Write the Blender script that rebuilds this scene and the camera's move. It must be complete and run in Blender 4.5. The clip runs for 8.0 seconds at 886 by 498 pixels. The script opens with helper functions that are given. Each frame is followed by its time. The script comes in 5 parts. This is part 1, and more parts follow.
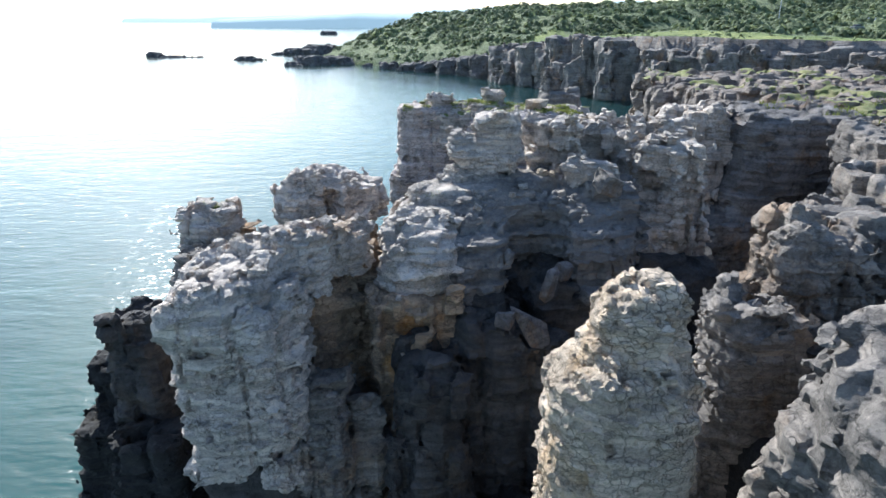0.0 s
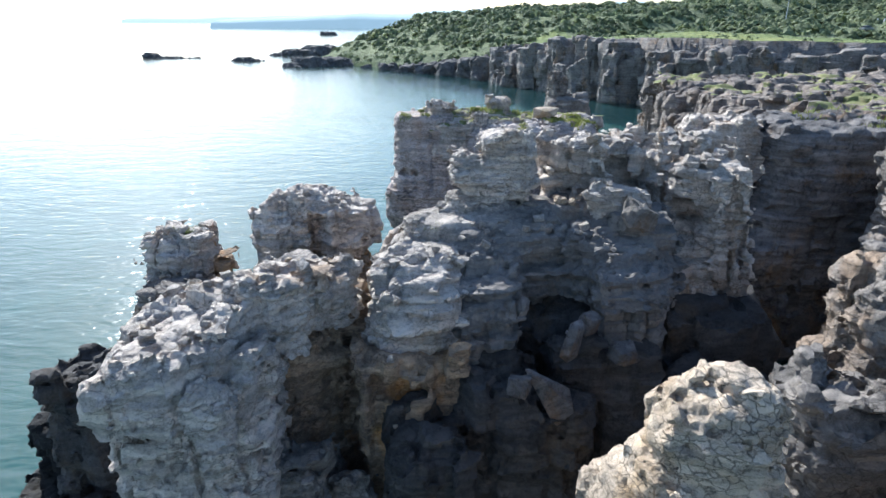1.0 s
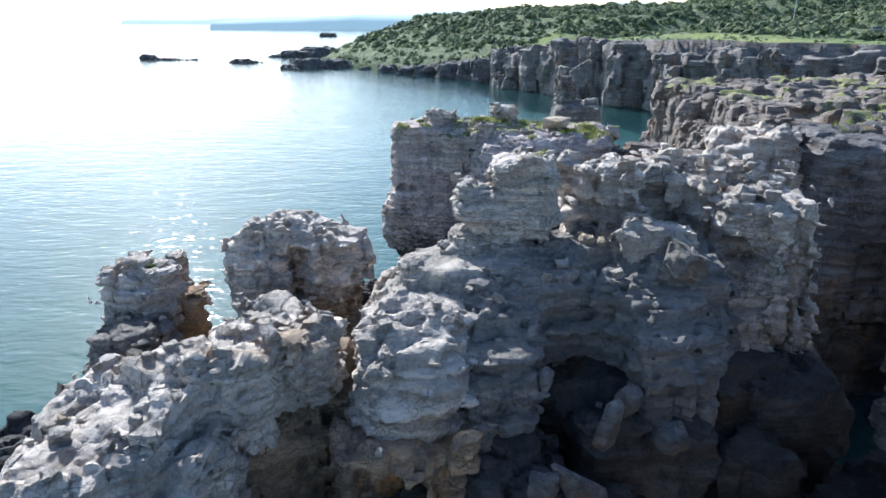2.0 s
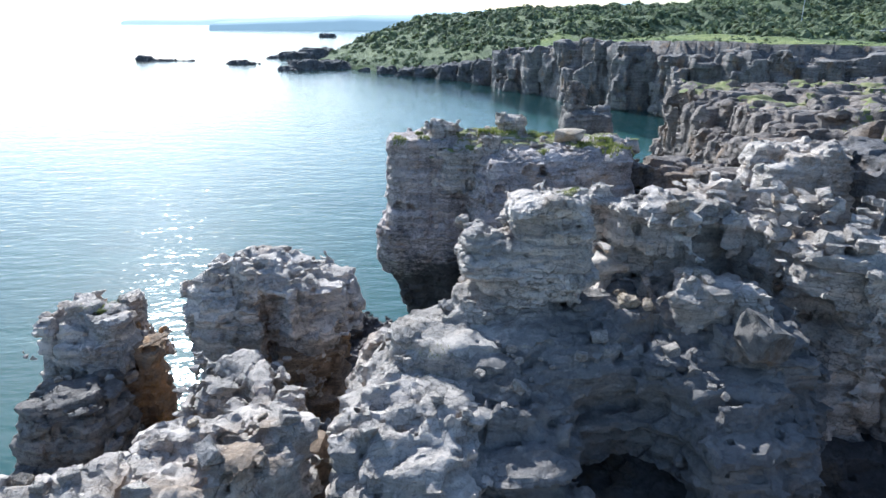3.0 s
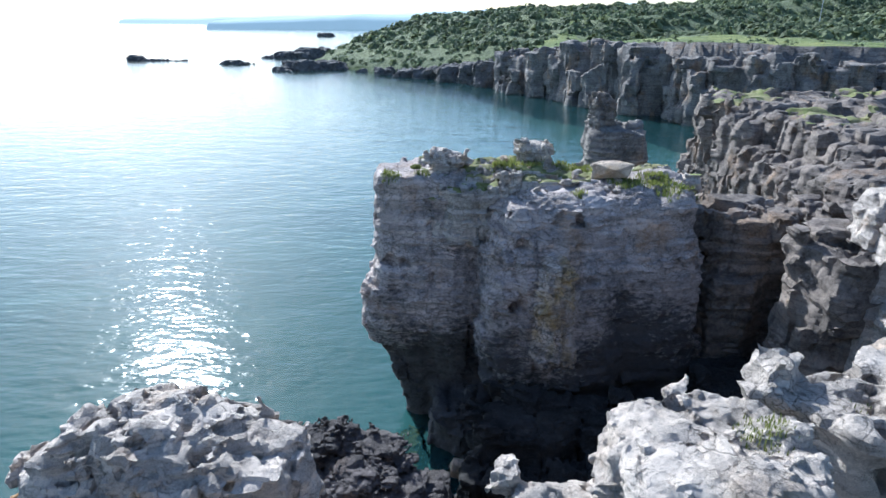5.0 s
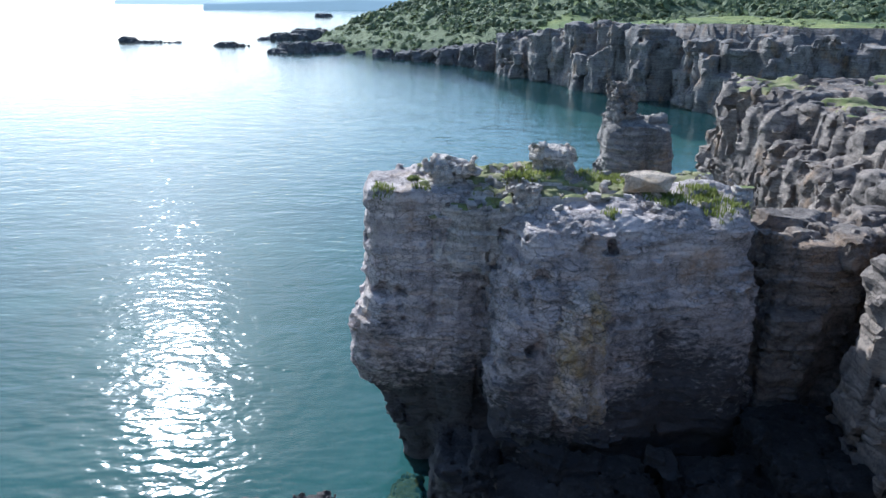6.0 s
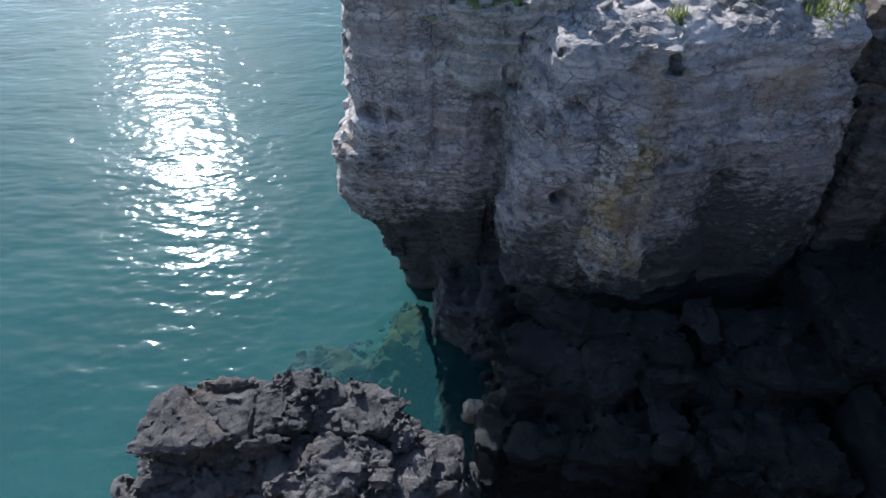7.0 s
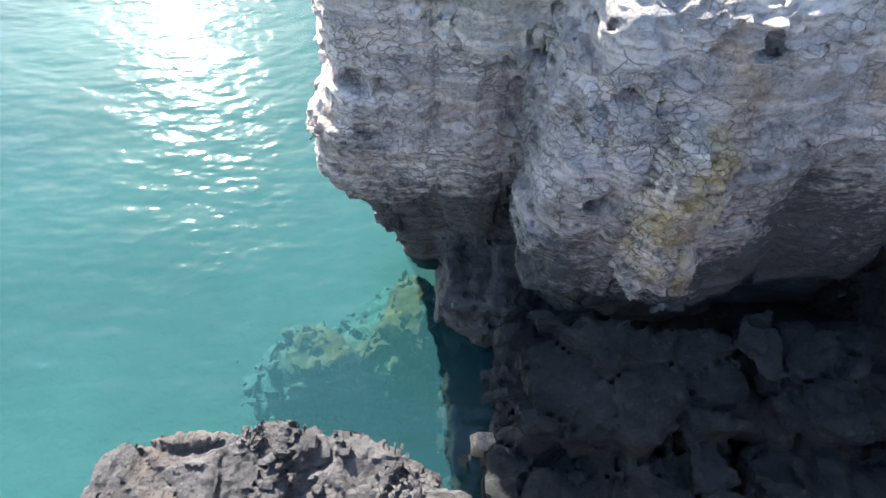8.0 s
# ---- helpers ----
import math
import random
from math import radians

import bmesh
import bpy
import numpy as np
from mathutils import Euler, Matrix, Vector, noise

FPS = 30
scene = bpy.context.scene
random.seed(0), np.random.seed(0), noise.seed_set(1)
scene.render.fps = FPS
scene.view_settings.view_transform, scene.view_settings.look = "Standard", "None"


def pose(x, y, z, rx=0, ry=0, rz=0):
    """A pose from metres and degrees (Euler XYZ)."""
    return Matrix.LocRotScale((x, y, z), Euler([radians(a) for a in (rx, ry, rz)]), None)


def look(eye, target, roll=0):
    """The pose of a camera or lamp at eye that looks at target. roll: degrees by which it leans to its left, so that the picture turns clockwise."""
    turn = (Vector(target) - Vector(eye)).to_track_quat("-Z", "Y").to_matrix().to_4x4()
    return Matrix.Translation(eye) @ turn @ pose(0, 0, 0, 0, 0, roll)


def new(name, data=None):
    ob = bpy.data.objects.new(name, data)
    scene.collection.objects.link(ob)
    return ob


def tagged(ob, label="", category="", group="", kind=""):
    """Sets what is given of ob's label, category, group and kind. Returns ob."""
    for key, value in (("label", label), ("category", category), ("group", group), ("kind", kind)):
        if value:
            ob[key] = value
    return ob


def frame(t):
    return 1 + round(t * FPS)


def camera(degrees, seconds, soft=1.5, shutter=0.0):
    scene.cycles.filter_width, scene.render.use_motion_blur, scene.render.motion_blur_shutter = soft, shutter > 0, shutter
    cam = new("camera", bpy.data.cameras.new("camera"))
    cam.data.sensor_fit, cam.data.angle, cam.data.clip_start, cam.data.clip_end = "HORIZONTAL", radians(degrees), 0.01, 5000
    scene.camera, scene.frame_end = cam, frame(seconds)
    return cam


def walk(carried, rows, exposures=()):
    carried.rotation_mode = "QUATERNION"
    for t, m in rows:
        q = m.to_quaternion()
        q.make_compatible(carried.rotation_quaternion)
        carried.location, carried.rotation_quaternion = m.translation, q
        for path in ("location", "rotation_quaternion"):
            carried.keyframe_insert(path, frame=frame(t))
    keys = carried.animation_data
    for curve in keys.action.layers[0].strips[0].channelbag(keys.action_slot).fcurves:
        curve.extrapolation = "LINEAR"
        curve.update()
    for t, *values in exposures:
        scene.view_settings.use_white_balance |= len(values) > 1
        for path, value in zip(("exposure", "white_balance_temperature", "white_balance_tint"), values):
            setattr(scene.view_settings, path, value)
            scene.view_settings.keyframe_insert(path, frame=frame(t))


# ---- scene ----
cam = camera(70.2, 8.0)
METRES, EYE, TILT, LEAN, TURN = 40.0, 21.0, -20.2, 0.0, 0.0
ROWS = [
    (0.0, 0.0, 0.0, 0.0, -0.0, 0.0, 0.0),
    (0.5, -0.0007, 0.0529, 0.0198, -0.0, 0.02, -0.03),
    (1.0, -0.0012, 0.1046, 0.0391, -0.01, 0.05, -0.05),
    (1.5, -0.002, 0.1562, 0.0582, 0.02, 0.1, -0.02),
    (3.0, -0.0047, 0.3165, 0.1184, 0.0, 0.19, -0.06),
    (3.5, -0.0056, 0.3715, 0.1388, 0.01, 0.21, -0.06),
    (4.0, -0.007, 0.4282, 0.1595, -0.01, 0.23, -0.07),
    (4.5, -0.0089, 0.4869, 0.1811, -0.05, 0.21, -0.14),
    (6.0, -0.0139, 0.671, 0.2489, -0.11, -1.43, -0.15),
    (6.5, -0.0151, 0.7376, 0.2727, -0.12, -11.16, 0.35),
    (7.0, -0.0147, 0.806, 0.2927, 0.01, -23.32, 0.51),
    (7.5, -0.0153, 0.874, 0.3109, -0.0, -31.77, 0.65),
    (8.0, -0.0143, 0.9425, 0.3321, 0.26, -35.0, 0.79),
]

EXPOSURES = [(0.0, 0.97, 5850, 6), (3.0, 0.85, 5550, 6), (4.5, 0.79, 5450, 6), (6.0, 0.68, 5400, 7), (7.0, 0.66, 5550, 6), (7.5, 1.36, 6050, 7), (8.0, 2.12, 6250, 5)]
walk(cam, [(t, pose(0, 0, EYE, TILT, LEAN, TURN) @ pose(METRES * x, METRES * y, METRES * z, 90 + pitch, roll, yaw)) for t, x, y, z, yaw, pitch, roll in ROWS], EXPOSURES)

# ---- light ----
SUN_AZ, SUN_EL = 26.3, 33.0          # degrees left of the flight line, and above the horizon
sun_way = Vector((-math.sin(radians(SUN_AZ)) * math.cos(radians(SUN_EL)), math.cos(radians(SUN_AZ)) * math.cos(radians(SUN_EL)), math.sin(radians(SUN_EL))))
sun = new("sun", bpy.data.lights.new("sun", "SUN"))
sun.data.energy, sun.data.angle, sun.data.color = 5.0, radians(0.55), (1.0, 0.96, 0.90)
sun.matrix_world = look(sun_way * 100, (0, 0, 0))
world = bpy.data.worlds.new("sky")
scene.world = world
world.use_nodes = True
wn = world.node_tree
sky = wn.nodes.new("ShaderNodeTexSky")
sky.sky_type, sky.sun_disc = "NISHITA", False
sky.sun_elevation, sky.sun_rotation = radians(SUN_EL), radians(-SUN_AZ)
sky.dust_density, sky.air_density, sky.ozone_density = 1.0, 1.0, 2.5
wn.links.new(sky.outputs["Color"], wn.nodes["Background"].inputs["Color"])
wn.nodes["Background"].inputs["Strength"].default_value = 0.113


# ---- materials ----
class Mat:
    """A small wrapper round a node material."""

    def __init__(self, name, roughness=0.9):
        self.mat = bpy.data.materials.new(name)
        self.mat.use_nodes = True
        self.tree = self.mat.node_tree
        self.bsdf = self.tree.nodes["Principled BSDF"]
        self.bsdf.inputs["Roughness"].default_value = roughness
        self.coord = self.tree.nodes.new("ShaderNodeTexCoord").outputs["Object"]

    def node(self, kind, **inputs):
        n = self.tree.nodes.new(kind)
        for key, value in inputs.items():
            self.put(n.inputs[key.replace("_", " ")], value)
        return n

    def put(self, socket, value):
        if isinstance(value, bpy.types.NodeSocket):
            self.tree.links.new(value, socket)
        else:
            socket.default_value = value

    def stretch(self, x, y, z, rz=0.0):
        m = self.node("ShaderNodeMapping", Vector=self.coord, Scale=(x, y, z), Rotation=(0, 0, radians(rz)))
        return m.outputs[0]

    def noise(self, scale, detail=4, rough=0.6, coord=None, distortion=0.0):
        n = self.node("ShaderNodeTexNoise", Vector=coord or self.coord, Scale=scale, Detail=detail, Roughness=rough, Distortion=distortion)
        return n.outputs["Fac"]

    def cracks(self, scale, coord=None):
        n = self.tree.nodes.new("ShaderNodeTexVoronoi")
        n.feature = "DISTANCE_TO_EDGE"
        self.put(n.inputs["Vector"], coord or self.coord)
        self.put(n.inputs["Scale"], scale)
        return n.outputs["Distance"]

    def cells(self, scale, coord=None):
        n = self.tree.nodes.new("ShaderNodeTexVoronoi")
        self.put(n.inputs["Vector"], coord or self.coord)
        self.put(n.inputs["Scale"], scale)
        return n.outputs["Color"]

    def ramp(self, fac, *stops):
        n = self.node("ShaderNodeValToRGB", Fac=fac)
        e = n.color_ramp.elements
        while len(e) < len(stops):
            e.new(0.5)
        for k, (p, c) in zip(e, stops):
            k.position, k.color = p, ((c, c, c, 1) if isinstance(c, (int, float)) else (*c, 1))
        return n.outputs["Color"]

    def mix(self, fac, a, b, how="MIX"):
        n = self.tree.nodes.new("ShaderNodeMix")
        n.data_type, n.blend_type = "RGBA", how
        for i, v in ((0, fac), (6, a), (7, b)):
            if isinstance(v, tuple) and len(v) == 3:
                v = (*v, 1)
            self.put(n.inputs[i], v)
        return n.outputs[2]

    def math(self, how, a, b=0.0):
        n = self.tree.nodes.new("ShaderNodeMath")
        n.operation = how
        self.put(n.inputs[0], a)
        self.put(n.inputs[1], b)
        return n.outputs[0]

    def height(self):
        return self.node("ShaderNodeSeparateXYZ", Vector=self.coord).outputs["Z"]

    def bend(self, amount, scale):
        """Object coordinates shifted about by a soft noise."""
        n = self.node("ShaderNodeTexNoise", Vector=self.coord, Scale=scale, Detail=6.0, Roughness=0.65)
        half = self.tree.nodes.new("ShaderNodeVectorMath")
        half.operation = "MULTIPLY_ADD"
        self.put(half.inputs[0], n.outputs["Color"])
        self.put(half.inputs[1], (amount,) * 3)
        self.put(half.inputs[2], self.coord)
        return half.outputs[0]

    def relief(self, height, strength, distance, under=None):
        n = self.node("ShaderNodeBump", Height=height, Strength=strength, Distance=distance)
        if under is not None:
            self.put(n.inputs["Normal"], under)
        return n.outputs[0]

    def done(self, colour, normal=None):
        self.put(self.bsdf.inputs["Base Color"], colour if isinstance(colour, bpy.types.NodeSocket) else (*colour, 1))
        if normal is not None:
            self.put(self.bsdf.inputs["Normal"], normal)
        return self.mat


def limestone(name, pale=(0.70, 0.62, 0.55), grey=(0.45, 0.415, 0.385), warm=(0.33, 0.19, 0.085), stain=0.5, dark=0.4, grain=1.0, crack=0.6, crackle=0.0, lichen_shade_z=None, dash=0.0, lichen_shade_lean=0.0, cover=0.92, coat=((0.03, 0.028, 0.03), (0.10, 0.092, 0.09))):
    """Grey bedded limestone: crackled faces, dark lichen patches and runs, rusty stains, bleached flakes."""
    m = Mat(name, 0.92)
    pale, grey = (tuple(v * k for v, k in zip(c, (1.03, 0.99, 0.95))) for c in (pale, grey))
    light = tuple(1.12 * v for v in pale)
    black = tuple(0.24 * v for v in grey)
    bent = m.bend(0.55, 0.9 * grain)
    beds_at = m.node("ShaderNodeMapping", Vector=bent, Scale=(0.25, 0.25, 4.0)).outputs[0]
    squat = m.node("ShaderNodeMapping", Vector=bent, Scale=(1.0, 1.0, 1.7)).outputs[0]
    runs = m.stretch(1.2, 1.2, 0.22)
    broad = m.ramp(m.noise(0.25, 5, 0.65), (0.38, 0.0), (0.62, 1.0))
    colour = m.mix(broad, pale, grey)
    blocks = m.node("ShaderNodeSeparateColor", Color=m.cells(1.5 * grain, squat)).outputs[0]
    colour = m.mix(m.math("MULTIPLY", blocks, 0.4), colour, light)
    colour = m.mix(m.ramp(m.noise(1.0, 6, 0.7, beds_at), (0.40, 0.5), (0.56, 0.0)), colour, tuple(0.55 * v for v in grey))
    patch = m.math("MULTIPLY", m.ramp(m.noise(0.45, 7, 0.78, m.stretch(1, 1, 0.8)), (0.50, 0.0), (0.60, 1.0)), m.ramp(m.noise(5.0 * grain, 6, 0.8), (0.40, 0.25), (0.58, 1.0)))
    colour = m.mix(m.math("MULTIPLY", patch, dark), colour, black)
    colour = m.mix(m.ramp(m.noise(1.0, 6, 0.75, runs), (0.55, 0.0), (0.68, 0.8 * dark)), colour, black)
    rust = m.ramp(m.noise(0.32, 5, 0.65, m.stretch(1, 1, 0.7)), (0.55, 0.0), (0.66, stain))
    colour = m.mix(rust, colour, m.mix(m.noise(3.0, 5, 0.7), warm, tuple(1.4 * v for v in warm)))
    speck = m.noise(8.0 * grain, 6, 0.85)
    colour = m.mix(m.ramp(speck, (0.33, 0.7), (0.47, 0.0)), colour, black)
    colour = m.mix(m.ramp(speck, (0.54, 0.0), (0.68, 0.6)), colour, light)
    wide = m.ramp(m.cracks(1.0 * grain, squat), (0.0, 0.0), (0.016 + 0.15 * crackle, 1.0))
    wide = m.mix(m.ramp(m.noise(0.9 * grain, 2), (0.40, 0.0), (0.48, 1.0)), wide, (1.0, 1.0, 1.0))
    fine = m.ramp(m.cracks(3.6 * grain, squat), (0.0, 0.0), (0.05 + 0.3 * crackle, 1.0))
    some = m.ramp(m.noise(0.7 * grain, 3), (0.38 + crackle, 0.0), (0.52 + crackle, 1.0))
    fine = m.mix(some, fine, (1.0, 1.0, 1.0))
    lines = m.math("MULTIPLY", wide, fine)
    colour = m.mix(m.math("MULTIPLY", m.math("SUBTRACT", 1.0, lines), crack), colour, black)
    if dash:
        flakes = m.node("ShaderNodeMapping", Vector=bent, Scale=(1.0, 1.0, 3.5)).outputs[0]
        colour = m.mix(m.ramp(m.noise(2.2, 7, 0.75, flakes), (0.54, 0.0), (0.61, dash)), colour, tuple((0.8 if lichen_shade_z else 2.0) * v for v in pale))
    if lichen_shade_z is not None:
        # ragged dark coat: lichen on the promontory, lichen plus painted shade on the dome
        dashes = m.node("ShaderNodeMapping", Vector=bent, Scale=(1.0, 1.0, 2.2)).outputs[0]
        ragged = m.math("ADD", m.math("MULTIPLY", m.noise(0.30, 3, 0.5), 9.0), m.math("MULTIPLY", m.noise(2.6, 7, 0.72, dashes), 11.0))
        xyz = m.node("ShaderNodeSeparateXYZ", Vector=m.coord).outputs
        level = m.math("SUBTRACT", xyz["Z"], m.math("MULTIPLY", xyz["X"], lichen_shade_lean))
        over = m.math("SUBTRACT", m.math("ADD", level, ragged), lichen_shade_z + 10.0)
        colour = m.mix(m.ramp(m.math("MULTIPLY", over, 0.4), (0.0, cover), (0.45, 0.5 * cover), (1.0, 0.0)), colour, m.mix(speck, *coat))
    seams = m.ramp(m.noise(1.0, 7, 0.72, beds_at), (0.40, 0.0), (0.52, 1.0))
    nrm = m.relief(seams, 0.6, 0.10)
    nrm = m.relief(lines, 0.8, 0.06, nrm)
    nrm = m.relief(blocks, 0.5, 0.10, nrm)
    nrm = m.relief(m.noise(3.0 * grain, 9, 0.75), 0.9, 0.14, nrm)
    return m.done(colour, nrm)


ROCK = limestone("bedded_limestone")
ROCK_FAR = limestone("distant_limestone", (0.29, 0.265, 0.245), (0.13, 0.122, 0.12), stain=0.45, dark=0.7, grain=0.3)
# near-black tone is lichen plus deep shade painted into the colour
ROCK_DARK = limestone("black_lichen_shade_limestone", (0.028, 0.0265, 0.0265), (0.009, 0.0088, 0.010), (0.045, 0.032, 0.016), 0.4, 0.7, dash=0.6)
ROCK_SEA = limestone("sea_worn_limestone", (0.17, 0.16, 0.155), (0.08, 0.077, 0.08), (0.12, 0.08, 0.04), 0.3, 0.6, 0.4)
# dark copy of the limestone, with gully and hollow shade painted in
ROCK_DEEP = limestone("dark_lichen_shade_limestone", (0.105, 0.098, 0.096), (0.046, 0.044, 0.046), (0.12, 0.078, 0.036), 0.5, 0.7)
ROCK_MID = limestone("grey_limestone", (0.34, 0.305, 0.275), (0.175, 0.163, 0.155), stain=0.4, dark=0.6, grain=0.8)
# mid-dark copy of the limestone: lichen, and shade painted into the tone
ROCK_SHADE = limestone("lichen_shade_limestone", (0.26, 0.245, 0.24), (0.12, 0.115, 0.12), stain=0.5, dark=0.8)
# lower coat paints in lichen and the shadow right of the crag
ROCK_DOME = limestone("streaked_shaded_limestone", (0.60, 0.54, 0.48), (0.36, 0.33, 0.31), stain=0.3, dark=0.5, dash=0.55, lichen_shade_z=11.3, lichen_shade_lean=0.75, cover=0.7, coat=((0.07, 0.066, 0.068), (0.21, 0.197, 0.19)))
ROCK_BOSS = limestone("ochre_limestone", (0.76, 0.65, 0.57), (0.54, 0.46, 0.40), (0.42, 0.27, 0.09), 0.9, 0.3, 0.9, crack=0.8, crackle=0.08, lichen_shade_z=5.3)
ROCK_SLAB = limestone("brown_grey_limestone", (0.165, 0.147, 0.145), (0.072, 0.067, 0.069), stain=0.15, dark=0.5)
ROCK_PALE = limestone("pale_limestone", (0.72, 0.60, 0.475), (0.53, 0.44, 0.345), (0.40, 0.25, 0.11), stain=0.7, dark=0.25, crack=0.7, crackle=0.06)
ROCK_FACE = limestone("crackled_limestone", (0.64, 0.57, 0.545), (0.42, 0.385, 0.385), stain=0.6, dark=0.8, grain=1.15)
ROCK_TIDE = limestone("tide_marked_limestone", (0.66, 0.575, 0.535), (0.43, 0.38, 0.37), stain=0.6, dark=0.55, grain=0.9, crack=0.62, crackle=0.05, lichen_shade_z=5.5, dash=0.55, lichen_shade_lean=0.12)
ROCK_BROWN = limestone("brown_stained_limestone", (0.44, 0.325, 0.225), (0.23, 0.175, 0.135), (0.42, 0.21, 0.07), 0.95, 0.5, dash=0.25)
ROCK_GREY = limestone("weathered_limestone", (0.30, 0.255, 0.222), (0.14, 0.122, 0.112), stain=0.4, dark=0.6, grain=0.8)


def sea_water():
    """Clear teal water: Fresnel gloss over a tinted body that lets the shallow bed show."""
    m = Mat("sea_water")
    t = m.tree
    depth = m.noise(0.02, 3)
    body = m.node("ShaderNodeBsdfDiffuse", Color=m.mix(depth, (0.020, 0.068, 0.074), (0.028, 0.092, 0.098)))
    clear = m.node("ShaderNodeBsdfTransparent", Color=(0.50, 0.85, 0.78, 1))
    under = m.node("ShaderNodeMixShader", Fac=0.55)
    t.links.new(body.outputs[0], under.inputs[1])
    t.links.new(clear.outputs[0], under.inputs[2])
    nrm = None
    for scale, x, y, turn, distance in ((0.27, 0.7, 1.4, 12, 0.11), (0.85, 0.6, 1.4, 9, 0.062), (1.35, 0.7, 1.3, 30, 0.038), (1.9, 0.8, 1.3, -20, 0.029), (3.4, 0.8, 1.2, 6, 0.006)):
        nrm = m.relief(m.noise(scale, 1, 0.4, m.stretch(x, y, 1, turn), 0.3), 1.0, distance, nrm)
    gloss = m.node("ShaderNodeBsdfGlossy", Color=(1, 1, 1, 1), Roughness=0.085, Normal=nrm)
    fres = m.node("ShaderNodeFresnel", IOR=1.33, Normal=nrm)
    top = m.node("ShaderNodeMixShader", Fac=fres.outputs[0])
    t.links.new(under.outputs[0], top.inputs[1])
    t.links.new(gloss.outputs[0], top.inputs[2])
    t.links.new(top.outputs[0], t.nodes["Material Output"].inputs["Surface"])
    return m.mat


WATER = sea_water()


def weed_mat():
    """Brown and yellow weed on a sunken rock, the water's fade with depth painted in lower down."""
    m = Mat("weedy_rock", 1.0)
    c = m.mix(m.ramp(m.noise(1.1, 5, 0.7), (0.42, 0.0), (0.60, 1.0)), (0.060, 0.042, 0.016), (0.135, 0.085, 0.018))
    c = m.mix(m.ramp(m.noise(6.0, 5, 0.7), (0.45, 0.0), (0.65, 0.6)), c, (0.03, 0.026, 0.012))
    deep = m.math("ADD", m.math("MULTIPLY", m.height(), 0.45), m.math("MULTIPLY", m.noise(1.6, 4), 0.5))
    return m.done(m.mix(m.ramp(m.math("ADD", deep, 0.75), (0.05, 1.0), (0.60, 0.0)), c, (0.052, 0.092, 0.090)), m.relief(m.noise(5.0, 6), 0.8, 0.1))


ROCK_WEED = weed_mat()


def seabed_mat():
    m = Mat("weedy_seabed", 1.0)
    c = m.mix(m.ramp(m.noise(0.12, 4), (0.40, 0.0), (0.62, 1.0)), (0.050, 0.098, 0.100), (0.040, 0.080, 0.080))
    return m.done(m.mix(m.ramp(m.noise(0.7, 5), (0.45, 0.0), (0.75, 0.3)), c, (0.022, 0.066, 0.062)), m.relief(m.noise(2.0, 6), 0.6, 0.2))


def turf_mat():
    m = Mat("coastal_turf", 0.95)
    c = m.mix(m.ramp(m.noise(0.03, 5), (0.4, 0.0), (0.6, 1.0)), (0.14, 0.19, 0.045), (0.27, 0.29, 0.08))
    c = m.mix(m.ramp(m.noise(0.25, 6, 0.7), (0.45, 0.0), (0.62, 0.8)), c, (0.10, 0.14, 0.04))
    return m.done(c, m.relief(m.noise(0.9, 8, 0.75), 1.0, 0.8))


def leaf_mat(name, dark, light, scale):
    m = Mat(name, 0.75)
    isle = m.tree.nodes.new("ShaderNodeNewGeometry").outputs["Random Per Island"]
    c = m.mix(isle, dark, light)
    c = m.mix(m.ramp(m.noise(scale, 4), (0.4, 0.0), (0.62, 0.7)), c, tuple(0.55 * v for v in dark))
    m.bsdf.inputs["Specular IOR Level"].default_value = 0.25
    thin = m.node("ShaderNodeBsdfTranslucent", Color=c)
    both = m.node("ShaderNodeMixShader", Fac=0.4)
    m.tree.links.new(m.bsdf.outputs[0], both.inputs[1])
    m.tree.links.new(thin.outputs[0], both.inputs[2])
    m.tree.links.new(both.outputs[0], m.tree.nodes["Material Output"].inputs["Surface"])
    return m.done(c)


def short_grass_mat():
    m = Mat("short_grass", 0.95)
    c = m.mix(m.ramp(m.noise(1.2, 5), (0.4, 0.0), (0.6, 1.0)), (0.15, 0.175, 0.05), (0.26, 0.235, 0.11))
    return m.done(m.mix(m.ramp(m.noise(6.0, 6, 0.7), (0.5, 0.0), (0.7, 0.7)), c, (0.10, 0.09, 0.05)), m.relief(m.noise(9.0, 8, 0.75), 1.0, 0.06))


def hill_mat():
    m = Mat("low_macchia", 0.95)
    # greens lightened to stand for haze over the far hills
    c = m.mix(m.ramp(m.noise(0.06, 6, 0.7), (0.4, 0.0), (0.6, 1.0)), (0.115, 0.150, 0.066), (0.20, 0.23, 0.10))
    return m.done(m.mix(m.ramp(m.noise(0.6, 6, 0.75), (0.45, 0.0), (0.62, 0.6)), c, (0.055, 0.075, 0.036)), m.relief(m.noise(0.5, 8, 0.75), 1.0, 1.5))


SEABED, TURF, SHORT_GRASS, HILL = seabed_mat(), turf_mat(), short_grass_mat(), hill_mat()
# far leaf colours are raised to put distance haze into them
LEAF_FAR = leaf_mat("macchia_leaves", (0.15, 0.19, 0.10), (0.28, 0.32, 0.17), 0.05)
LEAF_NEAR = leaf_mat("shrub_leaves", (0.13, 0.16, 0.055), (0.27, 0.28, 0.11), 1.2)
GRASS = leaf_mat("grass_blades", (0.16, 0.20, 0.045), (0.36, 0.36, 0.11), 0.8)


